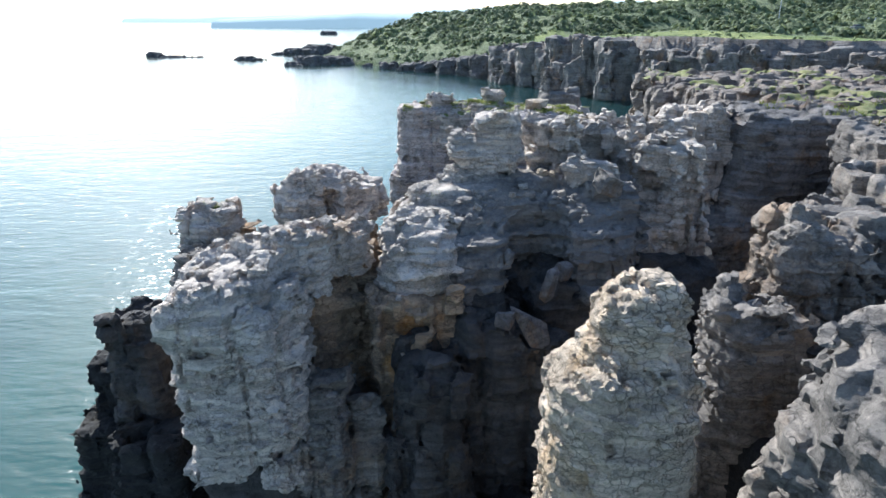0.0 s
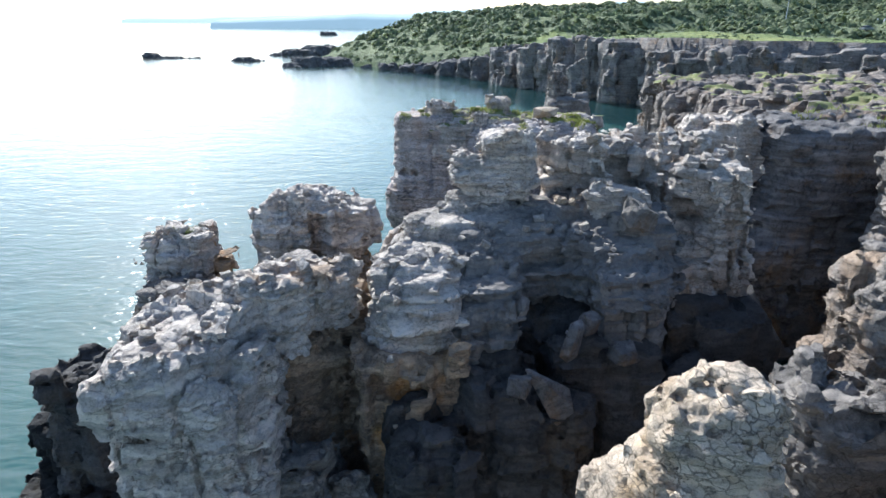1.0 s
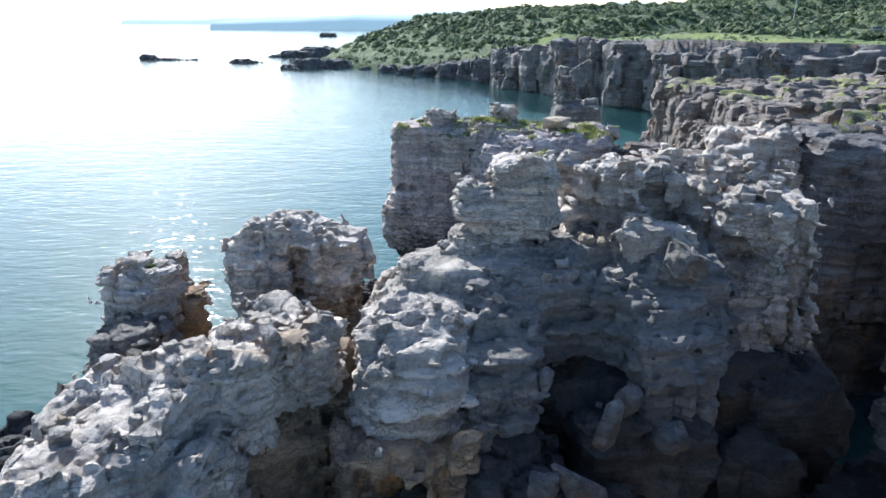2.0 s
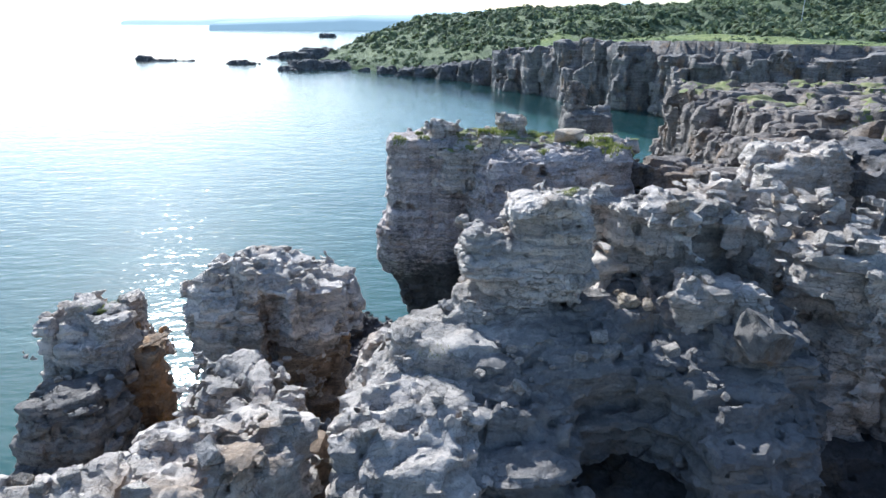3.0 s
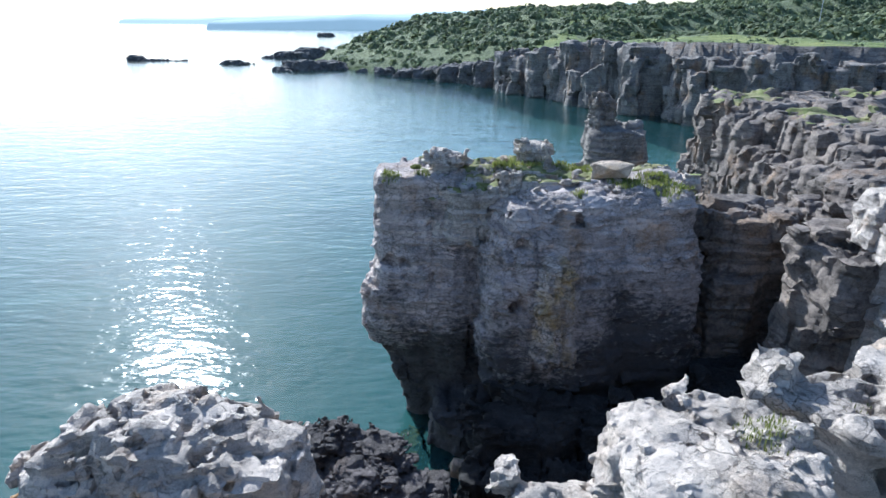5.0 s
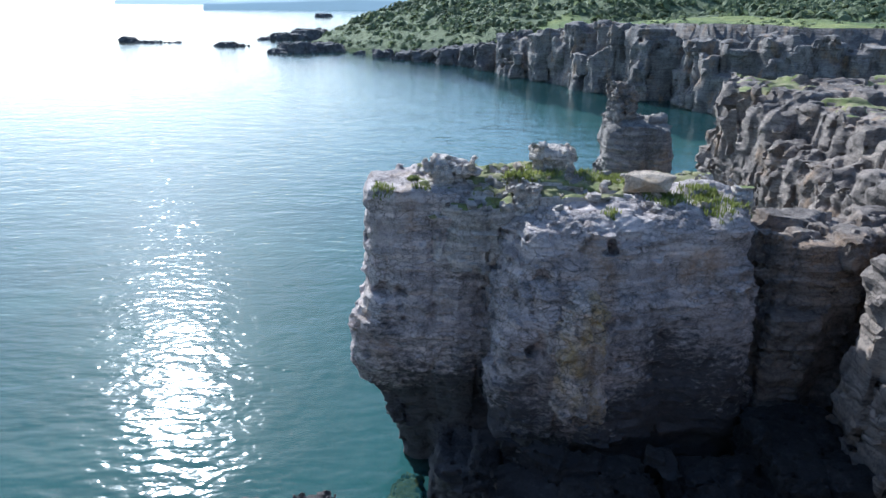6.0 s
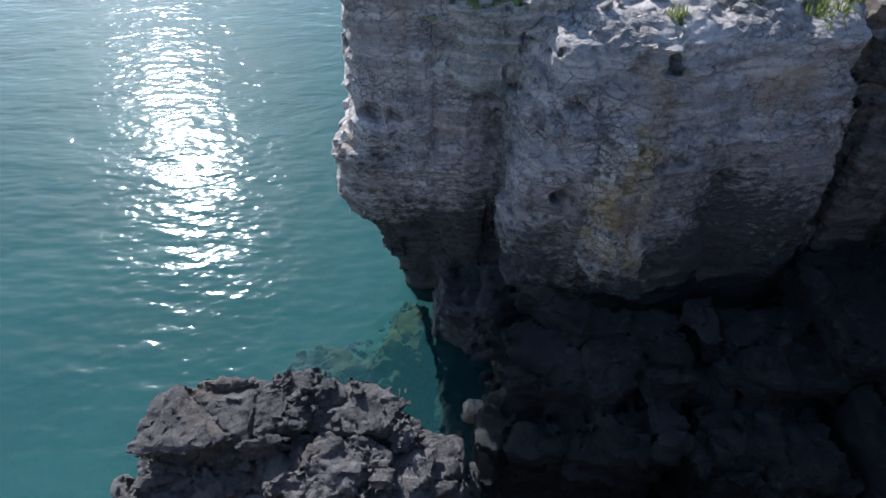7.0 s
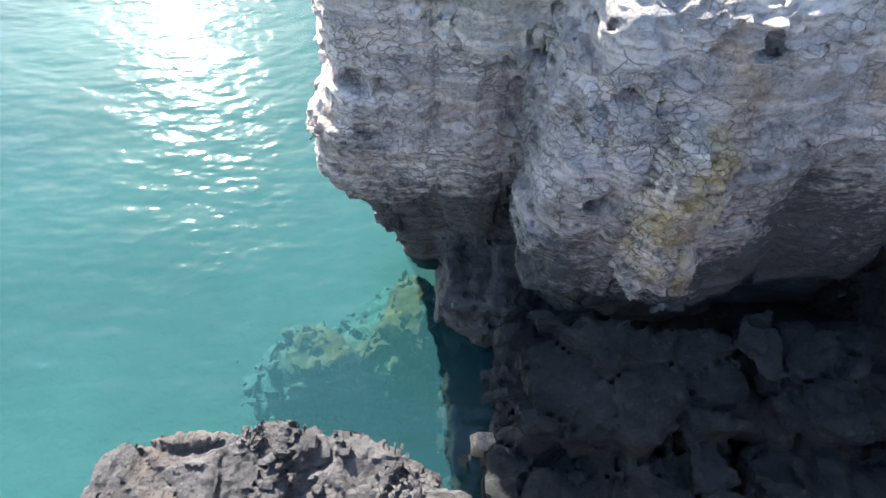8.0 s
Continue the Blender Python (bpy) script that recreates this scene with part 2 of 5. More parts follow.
def plain(name, colour, roughness=0.6, metal=0.0):
    m = Mat(name, roughness)
    m.bsdf.inputs["Metallic"].default_value = metal
    c = m.mix(m.ramp(m.noise(2.0, 5), (0.4, 0.0), (0.7, 0.35)), colour, tuple(0.6 * v for v in colour))
    return m.done(c, m.relief(m.noise(12, 4), 0.1, 0.01))


# ---- noise on arrays ----
rng = np.random.RandomState(11)
TAB = rng.rand(32, 32, 32).astype(np.float32)
JIT = rng.rand(32, 32, 32, 3).astype(np.float32)


def vnoise(x, y, z):
    """Smooth value noise, -1 to 1."""
    fx, fy, fz = np.floor(x), np.floor(y), np.floor(z)
    u, v, w = (x - fx), (y - fy), (z - fz)
    u, v, w = u * u * (3 - 2 * u), v * v * (3 - 2 * v), w * w * (3 - 2 * w)
    i, j, k = fx.astype(np.int32) & 31, fy.astype(np.int32) & 31, fz.astype(np.int32) & 31
    i1, j1, k1 = (i + 1) & 31, (j + 1) & 31, (k + 1) & 31
    a = TAB[i, j, k] * (1 - u) + TAB[i1, j, k] * u
    b = TAB[i, j1, k] * (1 - u) + TAB[i1, j1, k] * u
    c = TAB[i, j, k1] * (1 - u) + TAB[i1, j, k1] * u
    d = TAB[i, j1, k1] * (1 - u) + TAB[i1, j1, k1] * u
    a, c = a * (1 - v) + b * v, c * (1 - v) + d * v
    return (a * (1 - w) + c * w) * 2 - 1


def fbm(x, y, z, octaves=3, gain=0.5):
    total, amp, f = 0.0, 1.0, 1.0
    for o in range(octaves):
        total = total + amp * vnoise(x * f + 7.3 * o, y * f + 3.1 * o, z * f + 5.7 * o)
        amp, f = amp * gain, f * 2.03
    return total


def worley(x, y, z):
    """Distance to the nearest cell point, gap to the second, and a random value of the nearest cell."""
    fx, fy, fz = np.floor(x), np.floor(y), np.floor(z)
    bx, by, bz = fx.astype(np.int32), fy.astype(np.int32), fz.astype(np.int32)
    rx, ry, rz = (x - fx).astype(np.float32), (y - fy).astype(np.float32), (z - fz).astype(np.float32)
    f1 = np.full(x.shape, 9.0, np.float32)
    f2 = f1.copy()
    value = np.zeros(x.shape, np.float32)
    for dx in (-1, 0, 1):
        for dy in (-1, 0, 1):
            for dz in (-1, 0, 1):
                i, j, k = (bx + dx) & 31, (by + dy) & 31, (bz + dz) & 31
                p = JIT[i, j, k]
                ox, oy, oz = rx - p[:, 0] - dx, ry - p[:, 1] - dy, rz - p[:, 2] - dz
                d = ox ** 2 + oy ** 2 + oz ** 2
                near = d < f1
                f2 = np.where(near, f1, np.minimum(f2, d))
                value = np.where(near, TAB[i, j, k], value)
                f1 = np.where(near, d, f1)
    f1, f2 = np.sqrt(f1), np.sqrt(f2)
    return f1, f2 - f1, value


def chips(x, y, z):
    """Angular blocks: a random value, a slanting plane and the gap to the next block, from the eight nearest cells."""
    fx, fy, fz = np.floor(x - 0.5), np.floor(y - 0.5), np.floor(z - 0.5)
    bx, by, bz = fx.astype(np.int32), fy.astype(np.int32), fz.astype(np.int32)
    rx, ry, rz = (x - fx).astype(np.float32), (y - fy).astype(np.float32), (z - fz).astype(np.float32)
    f1 = np.full(x.shape, 9.0, np.float32)
    f2 = f1.copy()
    value, plane = np.zeros(x.shape, np.float32), np.zeros(x.shape, np.float32)
    for dx in (0, 1):
        for dy in (0, 1):
            for dz in (0, 1):
                i, j, k = (bx + dx) & 31, (by + dy) & 31, (bz + dz) & 31
                p = JIT[i, j, k]
                ox, oy, oz = rx - dx - 0.2 - 0.6 * p[:, 0], ry - dy - 0.2 - 0.6 * p[:, 1], rz - dz - 0.2 - 0.6 * p[:, 2]
                d = ox * ox + oy * oy + oz * oz
                near = d < f1
                f2 = np.where(near, f1, np.minimum(f2, d))
                q = JIT[k, i, j]
                value = np.where(near, TAB[i, j, k], value)
                plane = np.where(near, (2 * q[:, 0] - 1) * ox + (2 * q[:, 1] - 1) * oy + (2 * q[:, 2] - 1) * oz, plane)
                f1 = np.where(near, d, f1)
    return value, plane, np.sqrt(f2) - np.sqrt(f1)


def finer(axes, coarse_axes, values):
    """Values on a coarse grid, drawn out linearly to a fine one."""
    for n, (fine_axis, axis) in enumerate(zip(axes, coarse_axes)):
        pos = np.clip((fine_axis - axis[0]) / (axis[1] - axis[0]), 0, len(axis) - 1.001)
        i = pos.astype(np.int32)
        t = (pos - i).astype(np.float32).reshape([-1 if m == n else 1 for m in range(3)])
        values = np.take(values, i, n) * (1 - t) + np.take(values, i + 1, n) * t
    return values


BED_OFF = rng.rand(400).astype(np.float32) * 2 - 1


def beds(z, thick):
    """Stacked beds: a random set-back for each bed, and the closeness to a bedding plane."""
    s = z / thick + 200
    k = np.floor(s)
    f = s - k
    return BED_OFF[k.astype(np.int32) % 400], np.minimum(f, 1 - f) * thick


# ---- rock bodies ----
def body(cx, cy, z0, z1, rx, ry, rot=0, taper=0.08, power=4.0, lean=(0, 0), slope=(0, 0), soft=0.35, blend=0.2, hollow=False):
    """One column of rock (or a hollow in it): middle, foot and top, half widths, turn; taper widens the foot, lean shifts it, slope tips the top."""
    return dict(cx=cx, cy=cy, z0=z0, z1=z1, rx=rx, ry=ry, rot=rot, taper=taper, power=power, lean=lean, slope=slope, soft=soft, blend=blend, hollow=hollow)


def hollow(cx, cy, z0, z1, rx, ry, rot=0, power=2.4, soft=0.4, **more):
    return body(cx, cy, z0, z1, rx, ry, rot, more.pop("taper", 0.0), power, soft=soft, hollow=True, **more)


class Rock:
    """Bedded rock: columns joined and hollowed out in a grid, jointed into blocks, then skinned."""

    def __init__(self, bodies, step, warp=0.4, dip=(0.0, 0.0), seed=0.0, joint=2.0, jag=0.4, deep=-1.6):
        solid = [b for b in bodies if not b["hollow"]]
        reach = [max(b["rx"], b["ry"]) * (1.15 + max(b["taper"], 0)) + 0.9 + warp for b in solid]
        low = [min(b["cx"] + min(0, -b["lean"][0]) - r for b, r in zip(solid, reach)), min(b["cy"] + min(0, -b["lean"][1]) - r for b, r in zip(solid, reach)), max(deep, min(b["z0"] for b in solid) - 0.8)]
        high = [max(b["cx"] + max(0, -b["lean"][0]) + r for b, r in zip(solid, reach)), max(b["cy"] + max(0, -b["lean"][1]) + r for b, r in zip(solid, reach)),
                max(b["z1"] + b["rx"] * abs(b["slope"][0]) + b["ry"] * abs(b["slope"][1]) for b in solid) + 1.0 + jag]
        self.low, self.step, self.dip, self.seed, self.joint = np.array(low, np.float32), step, dip, seed, joint
        self.axes = [np.arange(p, q, step, dtype=np.float32) for p, q in zip(low, high)]
        self.x, self.y, self.z = np.meshgrid(*self.axes, indexing="ij")
        gx, gy = self.x[:, :, 0], self.y[:, :, 0]
        wob = 0.35 * fbm(gx / 3 + seed, gy / 3, 0 * gx, 2)
        flat = (gx / joint + wob + seed * 3.7).ravel(), (gy / joint - wob).ravel(), np.full(gx.size, seed * 1.3 + 0.5, np.float32)
        f1, gap, value = worley(*flat)
        self.gap = (gap * joint).reshape(gx.shape)
        self.cell = ((value * 9973).astype(np.int32) % 32).reshape(gx.shape)
        rough_axes = [np.arange(p, q + 1.0, 0.5, dtype=np.float32) for p, q in zip(low, high)]
        cx, cy, cz = np.meshgrid(*rough_axes, indexing="ij")
        n = [cx / 4 + seed, cy / 4, cz / 4]
        self.wx = self.x + finer(self.axes, rough_axes, warp * fbm(*n, 2))
        self.wy = self.y + finer(self.axes, rough_axes, warp * fbm(n[0] + 9, n[1] + 4, n[2], 2))
        self.wz = self.z + finer(self.axes, rough_axes, 0.4 * warp * vnoise(n[0] * 1.5 + 3, n[1] * 1.5 + 14, n[2] + 5))
        self.wz += (jag * (2 * TAB[self.cell, 3, 5] - 1))[:, :, None]
        self.d = np.full(self.x.shape, 3.0, np.float32)
        for b in bodies:
            self.join(b)

    def join(self, b):
        cx, cy, z0, z1, rx, ry, slope, soft = [b[k] for k in ("cx", "cy", "z0", "z1", "rx", "ry", "slope", "soft")]
        reach = max(rx, ry) * (1.3 + abs(b["taper"])) + 2.0 + max(abs(v) for v in b["lean"])
        ends = ((cx - reach, cx + reach), (cy - reach, cy + reach), (z0 - 2, z1 + 3 + reach * (abs(slope[0]) + abs(slope[1]))))
        box = tuple(slice(int(np.searchsorted(g, p)), int(np.searchsorted(g, q))) for g, (p, q) in zip(self.axes, ends))
        x, y, z = self.wx[box], self.wy[box], self.wz[box]
        if not x.size:
            return
        up = np.clip((z - z0) / (z1 - z0), 0, 1)
        x, y = x - cx - b["lean"][0] * (up - 1), y - cy - b["lean"][1] * (up - 1)
        c, s = math.cos(radians(b["rot"])), math.sin(radians(b["rot"]))
        wide = 1 + b["taper"] * (1 - up)
        u, v = np.abs(c * x + s * y) / (rx * wide), np.abs(c * y - s * x) / (ry * wide)
        p = b["power"]
        side = ((u ** p + v ** p) ** (1 / p) - 1) * min(rx, ry)
        top = z - (z1 + slope[0] * x + slope[1] * y)
        hh = np.clip(0.5 + 0.5 * (side - top) / soft, 0, 1)
        d = np.maximum(top * (1 - hh) + side * hh + soft * hh * (1 - hh), z0 - z)
        o = self.d[box]
        if b["hollow"]:
            self.d[box] = np.maximum(o, -d)
        else:
            k = b["blend"]
            hh = np.clip(0.5 + 0.5 * (o - d) / k, 0, 1)
            self.d[box] = o * (1 - hh) + d * hh - k * hh * (1 - hh)

    def weather(self, block=0.24, bed=0.8, ledge=0.10, crack=0.5, rough=0.05, facet=0.2, chunk=1.2):
        """Set blocks in and out bed by bed, slant their faces, and open the joints; only near the skin."""
        near = (self.d > -0.95) & (self.d < 0.45 + self.step)
        i, j, k = np.nonzero(near)
        x, y, z, d = self.x[near], self.y[near], self.z[near], self.d[near]
        wob = vnoise(x / 3 + 2, y / 3, z / 3 + self.seed)
        zz = z + self.dip[0] * x + self.dip[1] * y + 0.16 * wob
        off, seam = beds(zz, bed)
        layer = (np.floor(zz / bed * 0.5 + 90)).astype(np.int32) & 31
        cell, gap = self.cell[i, j], self.gap[i, j]
        d = d + block * (2 * TAB[cell, layer, 9] - 1) + ledge * off * (0.6 + 0.4 * vnoise(x / 2.5, y / 2.5, zz / 2))
        d = d + crack * np.exp(-gap / 0.08) * (TAB[cell, layer >> 1, 17] > 0.3) + 0.3 * crack * np.exp(-seam / 0.05) * (wob > 0.0)
        thin, line = beds(zz + 0.07 * wob, 0.31 * bed)
        d = d + 0.55 * ledge * thin * (0.5 + 0.5 * wob) + 0.5 * ledge * np.exp(-line / 0.03) * (wob < 0.25)
        value, plane, edge = chips(x / chunk + self.seed, y / chunk, zz / (0.6 * chunk))
        d = d + facet * chunk * (plane + 0.35 * (value - 0.5)) + 0.10 * np.exp(-edge * chunk / 0.06) * (value > 0.35)
        if self.step < 0.16:
            value, plane, edge = chips(x / 0.45 + self.seed, y / 0.45, zz / 0.22)
            d = d + 0.45 * facet * (plane + 0.3 * (value - 0.5)) + 0.05 * np.exp(-edge * 0.45 / 0.03)
        d = d + rough * fbm(x / 1.4, y / 1.4, z, 2)
        self.d[near] = d
        return self

    def skin(self):
        """Surface nets: one point for each cell that the surface crosses, one four-sided face for each crossed edge."""
        d = self.d
        ins = d < 0
        n = np.array(d.shape)
        c = [slice(0, -1), slice(1, None)]
        count = np.zeros(n - 1, np.int8)
        for i in c:
            for j in c:
                for k in c:
                    count += ins[i, j, k]
        cells = np.argwhere((count > 0) & (count < 8))
        index = np.full(n - 1, -1, np.int32)
        index[tuple(cells.T)] = np.arange(len(cells))
        total = np.zeros((len(cells), 3), np.float32)
        hits = np.zeros(len(cells), np.float32)
        corners = [(a, b, e) for a in (0, 1) for b in (0, 1) for e in (0, 1)]
        for p in corners:
            for axis in range(3):
                if p[axis]:
                    continue
                q = list(p)
                q[axis] = 1
                a = d[tuple((cells + p).T)]
                b = d[tuple((cells + q).T)]
                cross = (a < 0) != (b < 0)
                t = np.where(cross, a / np.where(cross, a - b, 1), 0)
                point = np.tile(np.array(p, np.float32), (len(cells), 1))
                point[:, axis] = t
                total += point * cross[:, None]
                hits += cross
        verts = self.low + (cells + total / hits[:, None]) * self.step
        faces = []
        for axis in range(3):
            o1, o2 = [a for a in range(3) if a != axis]
            lo = [slice(None)] * 3
            hi = [slice(None)] * 3
            lo[axis], hi[axis] = slice(0, -1), slice(1, None)
            a, b = ins[tuple(lo)], ins[tuple(hi)]
            e = np.argwhere(a != b)
            e = e[(e[:, o1] > 0) & (e[:, o2] > 0) & (e[:, o1] < n[o1] - 1) & (e[:, o2] < n[o2] - 1)]
            flip = a[tuple(e.T)]
            s1, s2 = np.zeros(3, int), np.zeros(3, int)
            s1[o1], s2[o2] = 1, 1
            quad = np.stack([index[tuple((e - m).T)] for m in (s1 + s2, s2, s1 * 0, s1)], 1)
            turn = flip if axis != 1 else ~flip
            quad[~turn] = quad[~turn][:, ::-1]
            faces.append(quad)
        return verts, np.concatenate(faces)


def split(verts, quads):
    """Each four-sided face into four."""
    e = np.stack([quads, np.roll(quads, -1, 1)], 2).reshape(-1, 2)
    e.sort(axis=1)
    key = e[:, 0].astype(np.int64) * len(verts) + e[:, 1]
    uniq, first, inv = np.unique(key, return_index=True, return_inverse=True)
    mids = verts[e[first]].mean(1)
    mid = (inv.reshape(-1, 4) + len(verts)).astype(np.int32)
    centre = np.arange(len(quads), dtype=np.int32) + len(verts) + len(mids)
    out = np.concatenate([np.stack([quads[:, i], mid[:, i], centre, mid[:, i - 1]], 1) for i in range(4)])
    return np.concatenate([verts, mids, verts[quads].mean(1)]).astype(np.float32), out


def normals(verts, quads):
    p = verts[quads]
    n = np.cross(p[:, 2] - p[:, 0], p[:, 3] - p[:, 1])
    out = np.stack([np.bincount(quads.ravel(), np.repeat(n[:, a], 4), len(verts)) for a in range(3)], 1)
    return out / (np.linalg.norm(out, axis=1, keepdims=True) + 1e-9)


def roughen(verts, quads, fine, dip=(0, 0), seed=0.0):
    """Thin beds, small blocks, joints and pitting on the skin."""
    x, y, z = verts.T
    nrm = normals(verts, quads)
    wob = vnoise(x / 2 + seed, y / 2, z / 2)
    zz = z + dip[0] * x + dip[1] * y + 0.1 * wob
    off, seam = beds(zz, 0.22)
    steep = 1 - 0.8 * np.abs(nrm[:, 2])
    value, plane, edge = chips(x / 0.6 + seed + 0.2 * wob, y / 0.6, zz / 0.3)
    patch = np.clip(0.5 + 1.4 * vnoise(x / 1.8 + 4, y / 1.8, z / 1.4), 0.1, 1)
    move = (0.12 * (value - 0.5) + 0.14 * plane - 0.09 * np.exp(-edge * 0.6 / 0.04)) * patch
    move += steep * (0.05 * off - 0.07 * np.exp(-seam / 0.03) * np.clip(0.4 + 1.5 * vnoise(x / 1.2, y / 1.2, zz * 2), 0, 1))
    value, plane, edge = chips(x / 0.24 + seed, y / 0.24, zz / 0.13)
    move += 0.03 * (value - 0.5) + 0.05 * plane
    return verts + (nrm * (move * fine)[:, None]).astype(np.float32)


def mesh_of(name, verts, faces, material, smooth=True, sharp=0):
    """A mesh from arrays of points and of faces with one number of corners."""
    me = bpy.data.meshes.new(name)
    k = faces.shape[1]
    me.vertices.add(len(verts))
    me.vertices.foreach_set("co", np.asarray(verts, np.float32).ravel())
    me.loops.add(len(faces) * k)
    me.loops.foreach_set("vertex_index", np.asarray(faces, np.int32).ravel())
    me.polygons.add(len(faces))
    me.polygons.foreach_set("loop_start", np.arange(0, len(faces) * k, k, dtype=np.int32))
    me.polygons.foreach_set("loop_total", np.full(len(faces), k, np.int32))
    me.update(calc_edges=True)
    me.polygons.foreach_set("use_smooth", np.full(len(faces), smooth))
    if sharp:
        me.set_sharp_from_angle(angle=radians(sharp))
    me.materials.append(material)
    return me


def part(name, bm, material, parent=None, label=""):
    """One mesh object from a bmesh, under a thing or a part."""
    me = bpy.data.meshes.new(name)
    bm.to_mesh(me)
    bm.free()
    me.materials.append(material)
    ob = new(name, me)
    ob.parent = parent
    return tagged(ob, label)


SKINS = []


def rock_mesh(name, bodies, material, step=0.16, splits=1, fine=1.0, parent=None, label="", warp=0.28, dip=(0, 0), seed=0.0, joint=1.6, jag=0.4, turf=None, deep=-1.6, **wear):
    """One rock mesh from its columns, under a thing or on its own; turf: how much of the flat top is bare."""
    if splits and step < 0.25:
        step, splits = 0.61 * step, splits - 1
    rock = Rock(bodies, step * 1.12, warp, dip, seed, joint, jag, deep).weather(**wear)
    verts, quads = rock.skin()
    for _ in range(splits):
        verts, quads = split(verts, quads)
    if fine:
        verts = roughen(verts, quads, fine, dip, seed)
    ob = new(name, mesh_of(name, verts, quads, material, True, 30))
    ob.parent = parent
    SKINS.append(verts)
    if turf is not None:
        mid = verts[quads].mean(1)
        up = normals(verts, quads)[quads].mean(1)[:, 2]
        green = (up > 0.72) & (mid[:, 2] > mid[:, 2].max() - 2.2) & (fbm(mid[:, 0] / 4, mid[:, 1] / 4, mid[:, 2] / 9, 3) > turf)
        ob.data.materials.append(SHORT_GRASS)
        ob.data.polygons.foreach_set("material_index", green.astype(np.int32))
    return tagged(ob, label)


def thing(name, label, category, group="", kind=""):
    """An empty that holds the parts of one thing."""
    return tagged(new(name), label, category, group, kind)


# ---- sea ----
def grid_sheet(xs, ys, height):
    gx, gy = np.meshgrid(xs, ys, indexing="ij")
    verts = np.stack([gx.ravel(), gy.ravel(), height(gx, gy).ravel()], 1)
    i = np.arange(gx.size).reshape(gx.shape)
    faces = np.stack([i[:-1, :-1].ravel(), i[1:, :-1].ravel(), i[1:, 1:].ravel(), i[:-1, 1:].ravel()], 1)
    return verts, faces


v, f = grid_sheet(np.linspace(-4900, 4900, 3), np.linspace(-4000, 4900, 3), lambda x, y: 0 * x)
sea = new("water", mesh_of("water", v, f, WATER))
sea.visible_shadow = False
tagged(sea, "calm teal sea with small glittering ripples", "sea", kind="structure")

# ---- land: one sheet, sea bed below and hills above the water ----
COAST = [(70, -300, 12), (40, -20, 12), (40, 20, 12), (40, 50, 12), (44, 90, 12), (80, 112, 12), (110, 118, 15.5), (107, 143, 15.8), (92, 147, 15.8), (76, 153, 16), (67, 155, 16.4), (55, 168, 16.6), (49, 186, 15.8),
         (36, 206, 15.0), (21, 236, 9), (12, 252, 4.5), (-4, 266, 2.5), (-26, 290, 1.6), (-50, 318, 1.6), (-66, 345, 2), (-62, 400, 3), (-10, 480, 6), (200, 800, 8), (1500, 1500, 8), (4850, 2000, 8)]


def land_height(x, y):
    best = np.full(x.shape, 1e9)
    inland = np.zeros(x.shape)
    edge = np.zeros(x.shape)
    for (ax, ay, ah), (bx, by, bh) in zip(COAST, COAST[1:]):
        dx, dy = bx - ax, by - ay
        t = np.clip(((x - ax) * dx + (y - ay) * dy) / (dx * dx + dy * dy), 0, 1)
        px, py = x - ax - t * dx, y - ay - t * dy
        d = np.hypot(px, py)
        s = np.sign(dy * px - dx * py)
        near = d < best - 1e-6
        best = np.where(near, d, best)
        inland = np.where(near, s * d, inland)
        edge = np.where(near, ah + t * (bh - ah), edge)
    lump = fbm(x / 45, y / 45, 0 * x, 3)
    beach = np.clip((11 - edge) / 8, 0, 1)
    h = edge + beach * 19 * np.clip((inland - 5) / 48, 0, 1) ** 0.75 + 11 * np.clip((inland - 40) / 170, 0, 1) + 8 * np.clip((inland - 150) / 250, 0, 1)
    h = h + lump * np.clip(inland / 40, 0, 1) * 1.6 + 0.3 * fbm(x / 6, y / 6, 0 * x, 2) * np.clip(inland / 6, 0, 1)
    drop = np.clip(inland / 2.5, 0, 1)
    return np.where(inland > 0, h * drop - 5 * (1 - drop), -5 + 0.6 * fbm(x / 7, y / 7, 0 * x, 3))


v, f = grid_sheet(np.concatenate([np.linspace(-4800, -150, 10), np.arange(-120, 340, 3.0), np.linspace(360, 4800, 12)]),
                  np.concatenate([np.linspace(-3900, -100, 10), np.arange(-30, 520, 3.0), np.linspace(540, 4850, 24)]), land_height)
ground = new("ground", mesh_of("ground", v, f, TURF))
ground.data.materials.append(SEABED)
v_ground, f_ground, mid_ground = v, f, v[f][:, :, 2].max(1)
ground.data.materials.append(ROCK_FAR)
p = v[f]
face_up = np.cross(p[:, 2] - p[:, 0], p[:, 3] - p[:, 1])
face_up = face_up[:, 2] / np.linalg.norm(face_up, axis=1)
tagged(ground, "green coastal plateau and hills with weedy sea bed", "ground", kind="structure")

# ---- rock things along the flight ----
pillar = thing("rock_pillar", "tall pale limestone pillar with a rounded, cracked head", "rock pillar")
rock_mesh("shaft", [body(4.5, 13.8, -3, 13.8, 1.92, 1.85, taper=0.04, lean=(0.3, 0.3), slope=(0.10, 0.05), soft=2.2, power=2.4)], ROCK_PALE, 0.17, 1, parent=pillar, seed=1.0, joint=2.4, jag=0.06, block=0.06, bed=0.6, crack=0.15, ledge=0.06, warp=0.2, facet=0.12, dip=(0.12, 0))
rock_mesh("head", [body(4.95, 14.0, 12.4, 15.2, 1.05, 1.1, taper=0.25, soft=0.9, power=2.4)], ROCK_PALE, 0.14, 1, parent=pillar, seed=1.4, joint=1.8, jag=0.05, block=0.07, bed=0.5, crack=0.2, ledge=0.08, warp=0.2, facet=0.14, dip=(0.12, 0))

